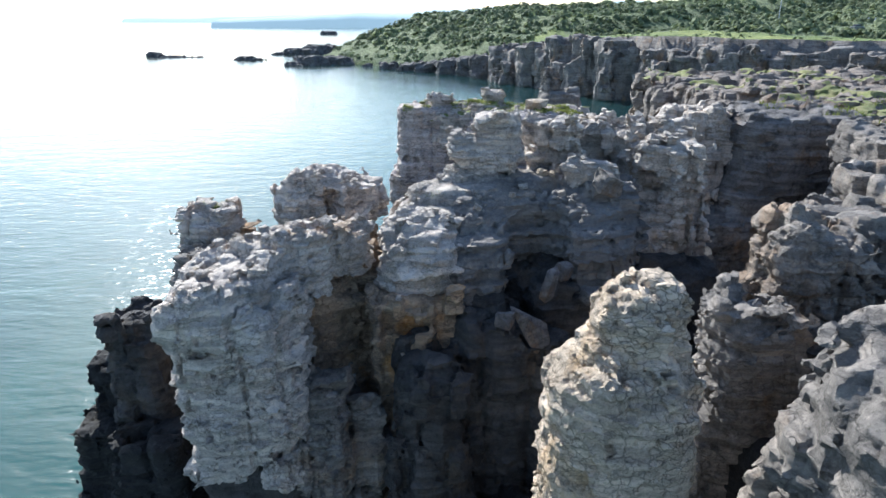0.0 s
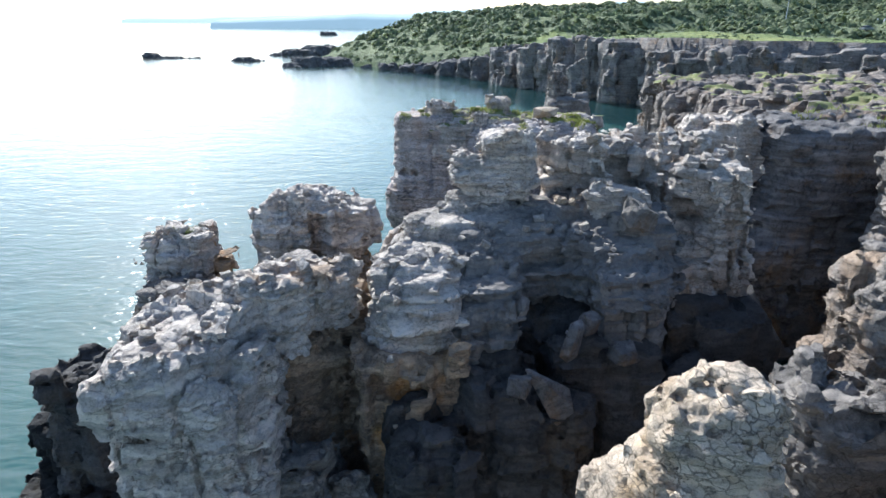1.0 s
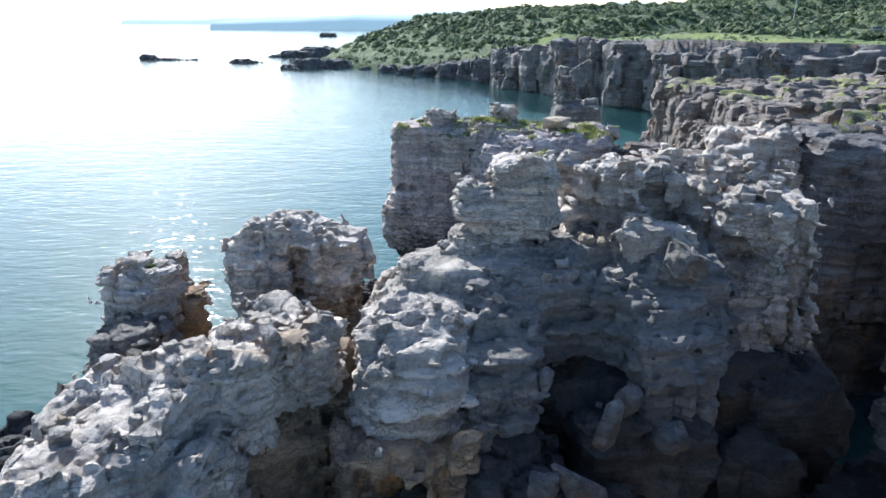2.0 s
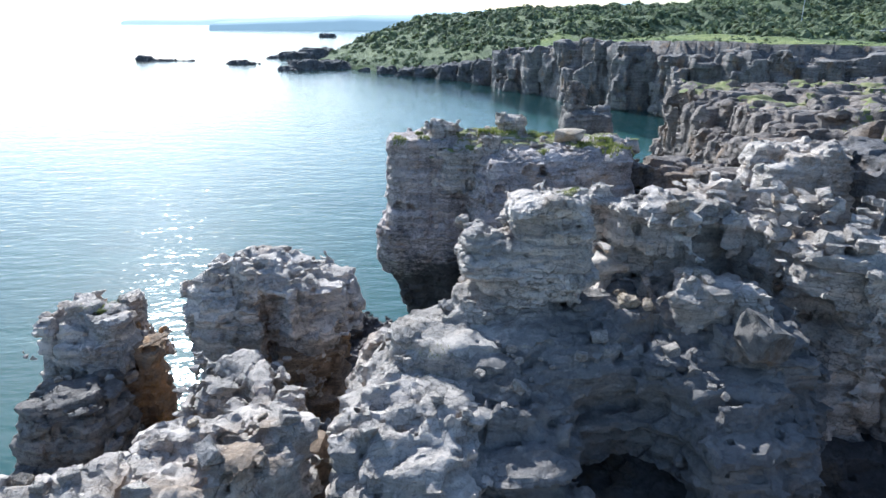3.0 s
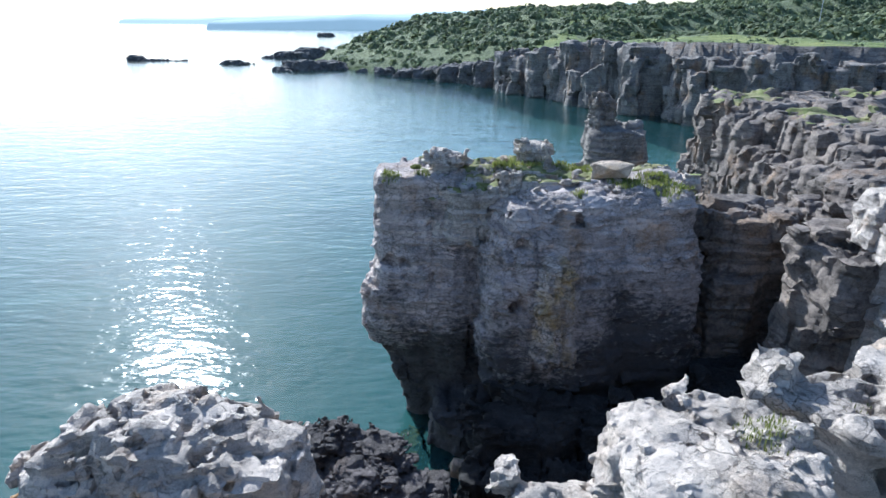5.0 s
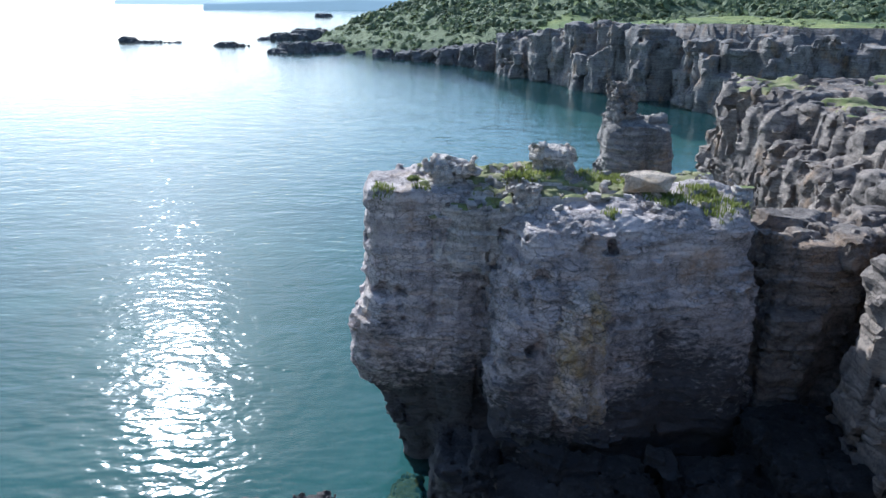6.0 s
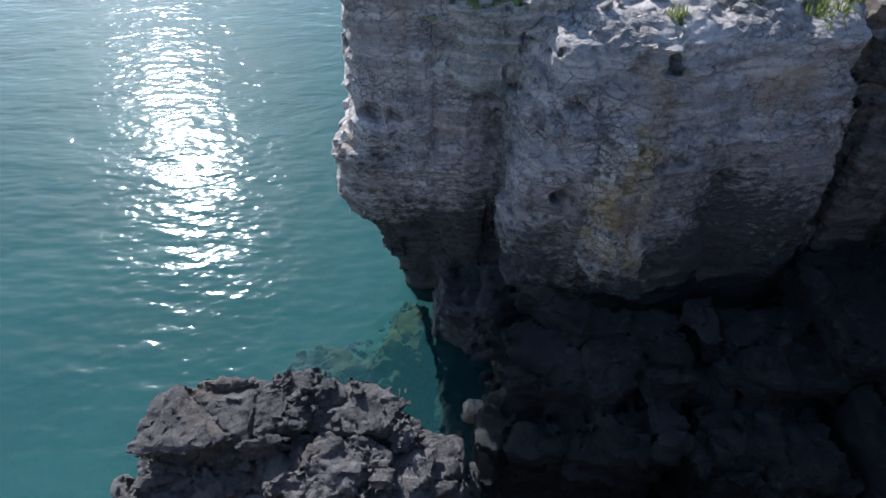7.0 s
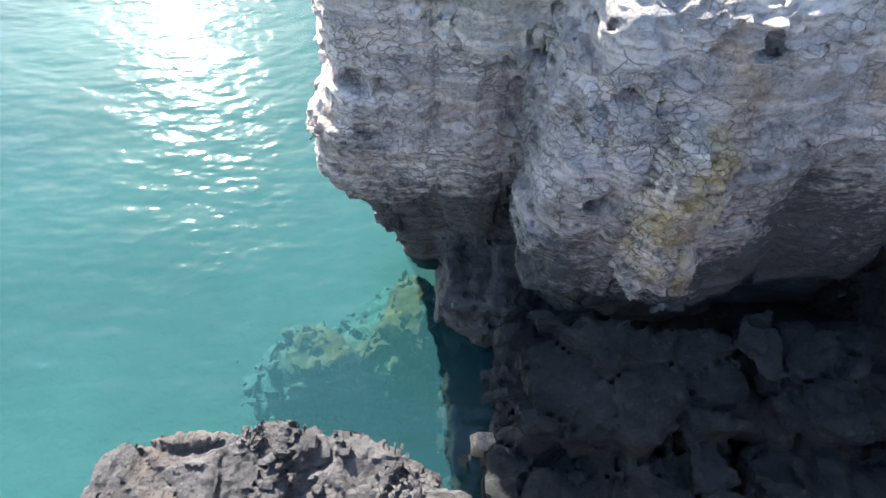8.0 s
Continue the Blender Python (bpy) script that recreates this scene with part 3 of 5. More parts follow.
spur = thing("cliff_spur", "jagged grey limestone spur of split blocks beside a dark gully", "cliff")
rock_mesh("low_block", [body(9.25, 16.9, 5, 13.3, 1.35, 1.3, taper=0.1, soft=0.9)], ROCK_MID, 0.19, 1, parent=spur, seed=2.0, joint=1.5, jag=0.15)
rock_mesh("leaning_column", [body(11.6, 19.4, 8, 15.4, 0.95, 1.1, taper=0.2, lean=(1.7, 1.2), soft=0.9)], ROCK_MID, 0.19, 1, parent=spur, seed=2.2, joint=1.4, jag=0.15)
rock_mesh("leaning_column", [body(12.9, 19.1, 8, 14.7, 0.9, 1.0, taper=0.3, lean=(0.5, 0.3), soft=0.7)], ROCK_MID, 0.19, 1, parent=spur, seed=2.4, joint=1.4, jag=0.15)
rock_mesh("rear_block", [body(14.8, 20.3, 6, 14.9, 1.2, 1.3, taper=0.2), body(17.0, 21.2, 6, 14.1, 1.6, 2.0, taper=0.2), body(17.5, 24.5, 6, 13.6, 2.4, 2.6, taper=0.1)], ROCK_MID, 0.24, 1, parent=spur, seed=2.6)
rock_mesh("near_shoulder", [body(10.0, 10.7, 5, 15.2, 1.8, 1.9, taper=0.6, slope=(0.35, 0.1), soft=1.0), body(13.4, 13.2, 5, 12.6, 2.6, 3.0, taper=0.2)], ROCK_MID, 0.24, 1, parent=spur, seed=2.8)
# the spur's foot gets its gully shade from this near-black colour
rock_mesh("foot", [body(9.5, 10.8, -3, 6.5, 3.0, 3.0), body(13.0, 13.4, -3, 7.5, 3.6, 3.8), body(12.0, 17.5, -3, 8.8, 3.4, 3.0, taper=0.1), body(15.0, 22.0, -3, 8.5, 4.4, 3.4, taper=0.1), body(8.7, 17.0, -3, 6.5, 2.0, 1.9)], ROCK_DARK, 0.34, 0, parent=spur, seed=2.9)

DIP = (-0.10, 0.05)
ridge = thing("rock_ridge", "long ridge of thin-bedded grey limestone with a square crag on top", "rock ridge")
rock_mesh("west_block", [body(-7.5, 21.2, 4.8, 12.5, 2.35, 2.6, taper=0.02, slope=(0.12, 0.10), soft=1.0),
                         body(-7.5, 20.9, 10.6, 12.65, 2.35, 2.7, slope=(0.10, 0.10), soft=0.7),
                         hollow(-8.3, 18.2, 9.9, 10.5, 0.9, 0.6), hollow(-5.2, 18.6, 3.0, 12.0, 0.30, 1.2)], ROCK, 0.19, 1, parent=ridge, dip=DIP, seed=3.0, joint=1.9, block=0.16, crack=0.5, ledge=0.06, facet=0.22)
rock_mesh("west_foot", [body(-7.4, 21.8, -3, 5.6, 2.1, 2.4)], ROCK_DEEP, 0.3, 0, parent=ridge, dip=DIP, seed=3.05)
rock_mesh("lower_block", [body(-4.6, 20.7, -3, 8.3, 1.0, 1.1, taper=0.15, soft=0.7), body(-3.1, 21.6, -3, 6.9, 0.9, 1.0, taper=0.2)], ROCK_MID, 0.22, 1, parent=ridge, dip=DIP, seed=3.07, joint=1.5)
rock_mesh("cap_slab", [body(-5.0, 23.8, 11.2, 13.25, 2.65, 1.75, rot=45, taper=-0.08, slope=(0.10, -0.24), soft=0.8)], ROCK, 0.18, 1, parent=ridge, dip=(-0.16, -0.05), seed=3.1, joint=1.6, jag=0.12, block=0.12, bed=0.4, crack=0.3, ledge=0.14, facet=0.13)
rock_mesh("recessed_wall", [body(-4.9, 24.4, -3, 11.6, 2.5, 1.6, rot=45), body(-0.9, 24.0, -3, 10.9, 1.9, 2.1, taper=0.04), body(-1.7, 22.7, -3, 10.6, 1.0, 1.1), body(-3.2, 25.0, -3, 11.5, 1.6, 1.2),
                            hollow(-3.0, 22.9, 8, 11.0, 0.35, 0.9), hollow(-1.6, 21.8, 9.2, 10.2, 0.8, 0.6)], ROCK_BROWN, 0.26, 1, parent=ridge, dip=DIP, seed=3.2, joint=1.3)
rock_mesh("nose", [body(-0.75, 24.8, 10.6, 13.2, 1.75, 2.1, taper=0.06, soft=1.2, power=2.6, slope=(0.0, 0.22)), body(-0.9, 27.4, 8, 13.35, 1.6, 2.2, taper=0.35, soft=1.4, slope=(0.25, 0.1))], ROCK, 0.18, 1, parent=ridge, dip=(-0.05, 0.16), seed=3.3, joint=1.7, jag=0.12, block=0.10, bed=0.4, ledge=0.16, crack=0.3)
# this buttress is coloured dark for the shade low in the gully
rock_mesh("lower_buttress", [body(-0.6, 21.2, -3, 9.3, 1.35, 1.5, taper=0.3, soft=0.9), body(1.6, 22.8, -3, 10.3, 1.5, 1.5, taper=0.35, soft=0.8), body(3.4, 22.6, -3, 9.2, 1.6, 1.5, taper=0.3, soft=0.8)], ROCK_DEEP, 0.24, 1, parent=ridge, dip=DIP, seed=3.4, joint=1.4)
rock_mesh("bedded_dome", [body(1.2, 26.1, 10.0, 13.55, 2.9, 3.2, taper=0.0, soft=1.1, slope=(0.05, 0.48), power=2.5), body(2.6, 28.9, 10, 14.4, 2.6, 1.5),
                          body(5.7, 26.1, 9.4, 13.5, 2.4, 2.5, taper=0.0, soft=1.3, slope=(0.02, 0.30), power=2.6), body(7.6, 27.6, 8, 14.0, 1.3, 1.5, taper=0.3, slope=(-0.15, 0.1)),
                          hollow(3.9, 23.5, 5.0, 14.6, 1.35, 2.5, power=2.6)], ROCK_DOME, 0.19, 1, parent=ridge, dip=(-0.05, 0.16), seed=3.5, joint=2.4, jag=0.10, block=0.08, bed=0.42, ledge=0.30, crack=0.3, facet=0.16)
# recess shade comes from the wall's dark colour
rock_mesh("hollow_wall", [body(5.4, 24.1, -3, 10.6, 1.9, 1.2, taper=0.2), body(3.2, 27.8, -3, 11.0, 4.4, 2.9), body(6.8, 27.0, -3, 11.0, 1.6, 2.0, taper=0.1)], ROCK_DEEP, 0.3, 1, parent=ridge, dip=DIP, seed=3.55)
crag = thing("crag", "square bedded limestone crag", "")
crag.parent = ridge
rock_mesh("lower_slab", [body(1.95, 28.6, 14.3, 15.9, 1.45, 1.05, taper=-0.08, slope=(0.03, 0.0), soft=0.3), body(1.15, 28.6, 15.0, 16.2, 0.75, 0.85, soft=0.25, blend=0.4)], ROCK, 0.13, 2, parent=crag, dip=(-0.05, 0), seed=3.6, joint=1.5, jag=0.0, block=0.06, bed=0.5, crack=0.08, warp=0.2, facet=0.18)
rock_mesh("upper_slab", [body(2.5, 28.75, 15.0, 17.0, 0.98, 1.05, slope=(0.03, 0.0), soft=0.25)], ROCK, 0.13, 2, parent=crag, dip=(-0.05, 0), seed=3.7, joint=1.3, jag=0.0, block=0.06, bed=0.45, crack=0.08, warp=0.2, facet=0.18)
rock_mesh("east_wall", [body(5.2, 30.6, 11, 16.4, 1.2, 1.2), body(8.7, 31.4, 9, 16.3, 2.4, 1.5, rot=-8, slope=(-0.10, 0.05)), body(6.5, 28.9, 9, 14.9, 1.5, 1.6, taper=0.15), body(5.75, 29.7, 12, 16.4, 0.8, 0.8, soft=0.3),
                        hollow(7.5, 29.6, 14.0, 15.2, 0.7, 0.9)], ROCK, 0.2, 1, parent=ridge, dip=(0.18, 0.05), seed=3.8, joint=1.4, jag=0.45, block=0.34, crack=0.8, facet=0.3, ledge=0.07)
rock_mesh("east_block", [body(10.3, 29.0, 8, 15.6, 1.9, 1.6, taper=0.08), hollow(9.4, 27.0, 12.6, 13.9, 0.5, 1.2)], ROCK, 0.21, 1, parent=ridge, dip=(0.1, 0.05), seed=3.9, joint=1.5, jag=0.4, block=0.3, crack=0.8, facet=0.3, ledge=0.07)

# foot coloured dark to paint the shade east of the dome
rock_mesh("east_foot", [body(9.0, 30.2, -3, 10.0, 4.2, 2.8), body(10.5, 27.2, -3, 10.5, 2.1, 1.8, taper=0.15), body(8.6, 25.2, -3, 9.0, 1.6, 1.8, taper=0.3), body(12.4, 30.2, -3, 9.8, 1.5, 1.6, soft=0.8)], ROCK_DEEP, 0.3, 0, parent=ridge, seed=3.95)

crag2 = thing("sea_crag", "dark limestone crag at the foot of the ridge", "sea rock")
rock_mesh("upper_rock", [body(-13.5, 25.2, -3, 8.9, 1.25, 1.5, taper=0.1)], ROCK_DEEP, 0.24, 1, parent=crag2, seed=4.0, joint=1.6, jag=0.1)
rock_mesh("lower_rock", [body(-15.0, 26.2, -3, 6.2, 1.5, 1.6, taper=0.1, soft=0.4), body(-15.4, 25.0, -3, 3.8, 1.6, 1.8, taper=0.1), body(-12.4, 22.4, -3, 4.4, 1.6, 1.6)], ROCK_DARK, 0.24, 1, parent=crag2, seed=4.2, joint=2.2, jag=0.15, block=0.12)

stack = thing("mushroom_rock", "rounded mushroom-shaped limestone rock above the sea", "rock stack")
rock_mesh("head", [body(-6.8, 34.6, 8.2, 13.1, 3.2, 2.3, taper=-0.28, soft=2.3, slope=(0.07, 0.05), power=2.6), hollow(-5.9, 32.4, 8, 12.2, 0.5, 0.9), body(-4.1, 34.4, 10.6, 12.5, 0.7, 1.2)], ROCK, 0.17, 1, parent=stack, seed=5.0, joint=1.8, jag=0.1, block=0.12, bed=0.6, crack=0.35)
rock_mesh("foot", [body(-5.9, 34.9, -3, 9.9, 1.8, 1.8, taper=0.2)], ROCK_BROWN, 0.24, 1, parent=stack, seed=5.2)

split_crag = thing("split_crag", "flat-topped limestone crag with broken layers", "rock crag")
rock_mesh("layered_top", [body(-13.5, 35.2, 8.4, 10.75, 1.9, 1.7, soft=0.4)], ROCK, 0.19, 1, parent=split_crag, seed=6.0, joint=1.1, jag=0.25, bed=0.5)
rock_mesh("foot", [body(-13.3, 35.2, -3, 8.8, 1.7, 1.6, taper=0.1), body(-11.6, 34.8, -3, 9.8, 0.6, 0.9)], ROCK_BROWN, 0.24, 1, parent=split_crag, seed=6.1)
crag3 = thing("rock_crag", "cracked grey limestone crag between ridge and sea", "rock crag")
rock_mesh("head", [body(-12.9, 31.9, 3, 9.1, 1.7, 1.4, taper=0.25, soft=0.8)], ROCK_MID, 0.2, 1, parent=crag3, seed=6.2, joint=2.0, jag=0.1, block=0.12)
rock_mesh("shoulder", [body(-12.0, 30.0, -3, 7.2, 2.4, 1.7, taper=0.2), body(-9.0, 29.8, -3, 5.4, 1.2, 1.6)], ROCK_SHADE, 0.24, 1, parent=crag3, seed=6.3)
crag4 = thing("rock_crag", "low broken limestone crag with a flat sunlit top", "rock crag")
rock_mesh("head", [body(-6.8, 30.6, 6, 11.0, 1.5, 1.0, taper=0.15, slope=(0.12, 0.1), soft=0.3), body(-5.4, 28.9, 6, 10.8, 1.0, 0.8, taper=0.2, slope=(0.05, 0.1), soft=0.3)], ROCK, 0.19, 1, parent=crag4, seed=6.4, joint=1.6, jag=0.1, block=0.12)
rock_mesh("foot", [body(-5.6, 29.6, -3, 8.4, 2.6, 2.0, taper=0.15)], ROCK_MID, 0.3, 1, parent=crag4, seed=6.5)

low = thing("low_sea_rock", "low flat-topped dark grey rock with broken layers in the water", "sea rock")
rock_mesh("lower_layer", [body(-4.9, 43.1, 0.5, 4.5, 4.2, 1.8, taper=0.08, soft=0.4, power=4)], ROCK_SLAB, 0.18, 1, parent=low, seed=7.0, facet=0.07, joint=2.2, jag=0.1, bed=0.4, block=0.16, ledge=0.22, warp=0.3)
rock_mesh("upper_layer", [body(-6.9, 43.95, 4.2, 5.75, 2.25, 0.95, rot=4, slope=(0.0, 0.14), soft=0.2, power=5)], ROCK_SLAB, 0.12, 1, parent=low, seed=7.1, facet=0.07, joint=1.9, jag=0.06, bed=0.3, block=0.10, ledge=0.16, crack=0.3, warp=0.25)
rock_mesh("upper_layer", [body(-7.3, 42.4, 3.8, 4.95, 2.0, 0.95, rot=8, slope=(0.08, 0.10), soft=0.2, power=5)], ROCK_SLAB, 0.12, 1, parent=low, seed=7.4, facet=0.07, joint=1.8, jag=0.06, bed=0.3, block=0.10, ledge=0.16, crack=0.3, warp=0.25)
rock_mesh("upper_layer", [body(-3.9, 42.5, 3.4, 5.25, 2.1, 1.2, rot=-4, slope=(-0.03, 0.16), soft=0.7, power=3)], ROCK_SLAB, 0.12, 1, parent=low, seed=7.5, facet=0.07, joint=1.7, jag=0.06, bed=0.3, block=0.08, ledge=0.14, crack=0.25, warp=0.25)
rock_mesh("broken_layer", [body(-3.3, 44.35, 3.8, 5.7, 1.9, 0.85, rot=-8, slope=(-0.16, 0.1), soft=0.25), body(-1.2, 43.2, 3.0, 4.6, 1.3, 1.0, slope=(-0.2, 0.0))], ROCK_SLAB, 0.12, 1, 0.7, parent=low, seed=7.3, facet=0.07, joint=1.7, jag=0.1, bed=0.22, block=0.1, ledge=0.26, crack=0.3, warp=0.25)
rock_mesh("foot", [body(-6.4, 41.6, -3, 3.6, 2.6, 1.5), body(-5.0, 43.2, -3, 2.0, 4.3, 1.6)], ROCK_DARK, 0.28, 1, parent=low, seed=7.2)

prom = thing("cliff_promontory", "sheer bedded limestone promontory undercut above the sea, grass on top", "cliff")
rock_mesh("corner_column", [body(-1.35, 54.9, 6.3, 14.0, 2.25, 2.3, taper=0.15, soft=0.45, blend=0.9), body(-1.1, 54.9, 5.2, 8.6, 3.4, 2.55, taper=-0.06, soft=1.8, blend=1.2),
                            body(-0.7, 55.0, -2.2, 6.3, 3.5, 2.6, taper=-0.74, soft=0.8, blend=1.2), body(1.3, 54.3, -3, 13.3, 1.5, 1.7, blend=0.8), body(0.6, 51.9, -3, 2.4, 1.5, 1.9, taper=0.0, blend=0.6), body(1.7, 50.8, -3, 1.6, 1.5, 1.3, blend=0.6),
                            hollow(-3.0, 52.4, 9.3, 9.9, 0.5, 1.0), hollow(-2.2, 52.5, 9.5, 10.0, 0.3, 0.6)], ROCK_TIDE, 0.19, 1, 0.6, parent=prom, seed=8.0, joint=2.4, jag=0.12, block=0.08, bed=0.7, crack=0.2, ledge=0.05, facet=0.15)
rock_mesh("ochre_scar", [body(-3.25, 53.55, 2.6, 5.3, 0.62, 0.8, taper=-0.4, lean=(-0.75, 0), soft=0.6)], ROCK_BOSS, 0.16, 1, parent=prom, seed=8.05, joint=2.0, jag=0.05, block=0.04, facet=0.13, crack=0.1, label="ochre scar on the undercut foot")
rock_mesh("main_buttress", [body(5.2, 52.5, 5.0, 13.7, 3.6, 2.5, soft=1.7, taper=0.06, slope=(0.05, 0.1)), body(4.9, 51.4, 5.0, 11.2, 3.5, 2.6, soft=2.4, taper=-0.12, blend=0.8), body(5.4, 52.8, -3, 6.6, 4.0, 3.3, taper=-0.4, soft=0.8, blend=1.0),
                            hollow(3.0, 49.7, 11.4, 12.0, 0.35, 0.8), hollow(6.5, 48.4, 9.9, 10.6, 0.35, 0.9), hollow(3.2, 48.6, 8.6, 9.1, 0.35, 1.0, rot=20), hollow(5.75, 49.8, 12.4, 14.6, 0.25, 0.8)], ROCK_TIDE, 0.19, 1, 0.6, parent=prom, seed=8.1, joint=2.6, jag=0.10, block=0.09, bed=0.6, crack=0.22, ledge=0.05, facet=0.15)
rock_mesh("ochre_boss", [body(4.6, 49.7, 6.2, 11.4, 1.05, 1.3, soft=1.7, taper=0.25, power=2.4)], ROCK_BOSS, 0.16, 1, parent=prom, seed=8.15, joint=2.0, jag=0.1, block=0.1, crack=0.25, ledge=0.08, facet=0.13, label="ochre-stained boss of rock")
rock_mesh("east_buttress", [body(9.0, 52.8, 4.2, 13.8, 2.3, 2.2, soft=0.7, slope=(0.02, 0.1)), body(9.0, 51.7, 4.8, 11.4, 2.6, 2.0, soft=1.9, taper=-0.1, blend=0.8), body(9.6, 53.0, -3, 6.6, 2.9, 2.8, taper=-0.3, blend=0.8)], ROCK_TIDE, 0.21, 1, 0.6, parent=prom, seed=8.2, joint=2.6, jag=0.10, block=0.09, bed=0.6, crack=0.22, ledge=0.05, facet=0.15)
rock_mesh("top_terrace", [body(5.2, 55.0, 9, 13.8, 6.6, 2.2, soft=0.5), body(1.4, 55.4, 9, 14.0, 3.2, 2.0), body(0.6, 53.0, 11, 13.6, 1.2, 0.9)], ROCK, 0.24, 1, parent=prom, seed=8.3, joint=1.2, jag=0.2, block=0.14, crack=0.3, turf=-0.5)
rock_mesh("top_block", [body(2.6, 53.2, 12.5, 14.4, 0.75, 0.7)], ROCK, 0.13, 1, parent=prom, seed=8.6, joint=0.8, jag=0.15, crack=0.2, block=0.1, warp=0.2)
rock_mesh("top_block", [body(-0.2, 54.2, 13.2, 14.8, 0.9, 0.6, soft=0.3)], ROCK, 0.13, 1, parent=prom, seed=8.7, joint=0.9, jag=0.2, crack=0.2, block=0.1, bed=0.4, warp=0.2)
rock_mesh("top_block", [body(4.4, 56.0, 13.2, 15.1, 0.8, 0.7, soft=0.3)], ROCK, 0.13, 1, parent=prom, seed=8.8, joint=0.9, jag=0.2, crack=0.2, block=0.1, bed=0.4, warp=0.2)
# black colour paints the shade under the overhang as well as lichen
rock_mesh("undercut_foot", [body(1.8, 55.4, -3, 9, 2.9, 2.5, taper=-0.1), body(5.4, 53.6, -3, 6.5, 4.4, 2.4, taper=-0.06, soft=0.8), body(7.0, 49.0, -3, 2.2, 6.0, 1.8)], ROCK_DARK, 0.32, 0, parent=prom, seed=8.4, label="sea-worn foot, coloured black for its lichen and shade")
rock_mesh("landward_wall", [body(14.4, 53.5, -3, 12.3, 2.7, 2.2, taper=0.1), body(18.6, 55.0, -3, 11.6, 2.8, 3.0, taper=0.1), body(13.4, 51.8, -3, 9.5, 1.3, 1.3, taper=0.2)], ROCK_GREY, 0.24, 1, parent=prom, seed=8.5, joint=1.8, jag=0.35)

ledge = thing("rock_ledge", "dark shaded rock ledge at the foot of the promontory", "rock ledge")
# ledge shade is in the colour; sunken shelf added to darken the water
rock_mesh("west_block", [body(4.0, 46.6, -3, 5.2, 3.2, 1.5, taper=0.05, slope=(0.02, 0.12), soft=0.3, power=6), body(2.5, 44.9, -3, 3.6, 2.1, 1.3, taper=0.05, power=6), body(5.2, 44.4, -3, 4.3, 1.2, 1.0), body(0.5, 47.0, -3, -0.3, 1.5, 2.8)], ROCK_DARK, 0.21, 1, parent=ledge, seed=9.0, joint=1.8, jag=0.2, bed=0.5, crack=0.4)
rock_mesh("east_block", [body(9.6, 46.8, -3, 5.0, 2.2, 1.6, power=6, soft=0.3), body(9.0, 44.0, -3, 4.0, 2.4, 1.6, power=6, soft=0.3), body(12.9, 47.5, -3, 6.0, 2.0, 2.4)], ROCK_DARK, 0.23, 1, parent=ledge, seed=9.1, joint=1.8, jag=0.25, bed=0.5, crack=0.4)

# floor is unseen: rubble added, the gully's shade put into its colour
gully = thing("gully_floor", "rubble and low rocks assumed in the gully, coloured dark for its shade", "rocks")
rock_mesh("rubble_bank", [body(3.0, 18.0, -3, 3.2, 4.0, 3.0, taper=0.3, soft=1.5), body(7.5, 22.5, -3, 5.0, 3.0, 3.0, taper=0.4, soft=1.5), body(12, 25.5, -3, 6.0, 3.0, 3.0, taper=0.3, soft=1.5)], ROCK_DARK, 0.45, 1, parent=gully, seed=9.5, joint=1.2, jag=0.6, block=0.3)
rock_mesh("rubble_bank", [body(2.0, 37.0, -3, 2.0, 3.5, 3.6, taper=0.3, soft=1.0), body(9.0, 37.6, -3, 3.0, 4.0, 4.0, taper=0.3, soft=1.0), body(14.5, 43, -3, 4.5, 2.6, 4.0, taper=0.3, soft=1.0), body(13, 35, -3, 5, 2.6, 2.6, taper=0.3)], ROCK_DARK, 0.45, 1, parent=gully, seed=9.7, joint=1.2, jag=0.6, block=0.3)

far_stack = thing("stub_rock", "stubby limestone stack with a finger of rock on top", "rock stack")
rock_mesh("base", [body(13.5, 74, -3, 13.1, 2.5, 2.2, taper=0.12)], ROCK_MID, 0.3, 1, parent=far_stack, seed=10.0, joint=1.5)
rock_mesh("finger", [body(12.3, 74, 11, 15.7, 0.85, 0.9, taper=0.25, soft=0.6)], ROCK_MID, 0.2, 1, parent=far_stack, seed=10.1, joint=1.2, jag=0.15, crack=0.25)

main = thing("mainland_cliff", "broad broken limestone cliff of pale blocks, columns and clefts", "cliff")
rock_mesh("pale_column", [body(19.2, 44.6, -3, 15.2, 0.95, 1.2, taper=0.35, soft=0.6)], ROCK, 0.24, 1, parent=main, seed=11.0, joint=1.5)
rock_mesh("pale_column", [body(16.9, 45.0, -3, 14.6, 1.3, 1.4, taper=0.25, soft=0.6), body(18.0, 46.6, -3, 15.0, 1.8, 1.2)], ROCK, 0.24, 1, parent=main, seed=11.1, joint=1.5)
# the wall's shade is put into its darker rock colour
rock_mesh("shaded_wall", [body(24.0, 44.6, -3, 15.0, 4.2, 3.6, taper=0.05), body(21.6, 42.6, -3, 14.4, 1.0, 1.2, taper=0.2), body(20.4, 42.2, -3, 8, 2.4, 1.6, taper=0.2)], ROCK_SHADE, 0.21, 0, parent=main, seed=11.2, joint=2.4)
rock_mesh("corner_block", [body(26.4, 35.4, -3, 15.2, 3.2, 3.2, taper=0.08), body(25.2, 31.5, -3, 12.5, 3.0, 2.6, taper=0.15), body(21.5, 27.5, -3, 14.0, 2.6, 2.8, taper=0.12)], ROCK_MID, 0.21, 0, parent=main, seed=11.3, joint=2.0)
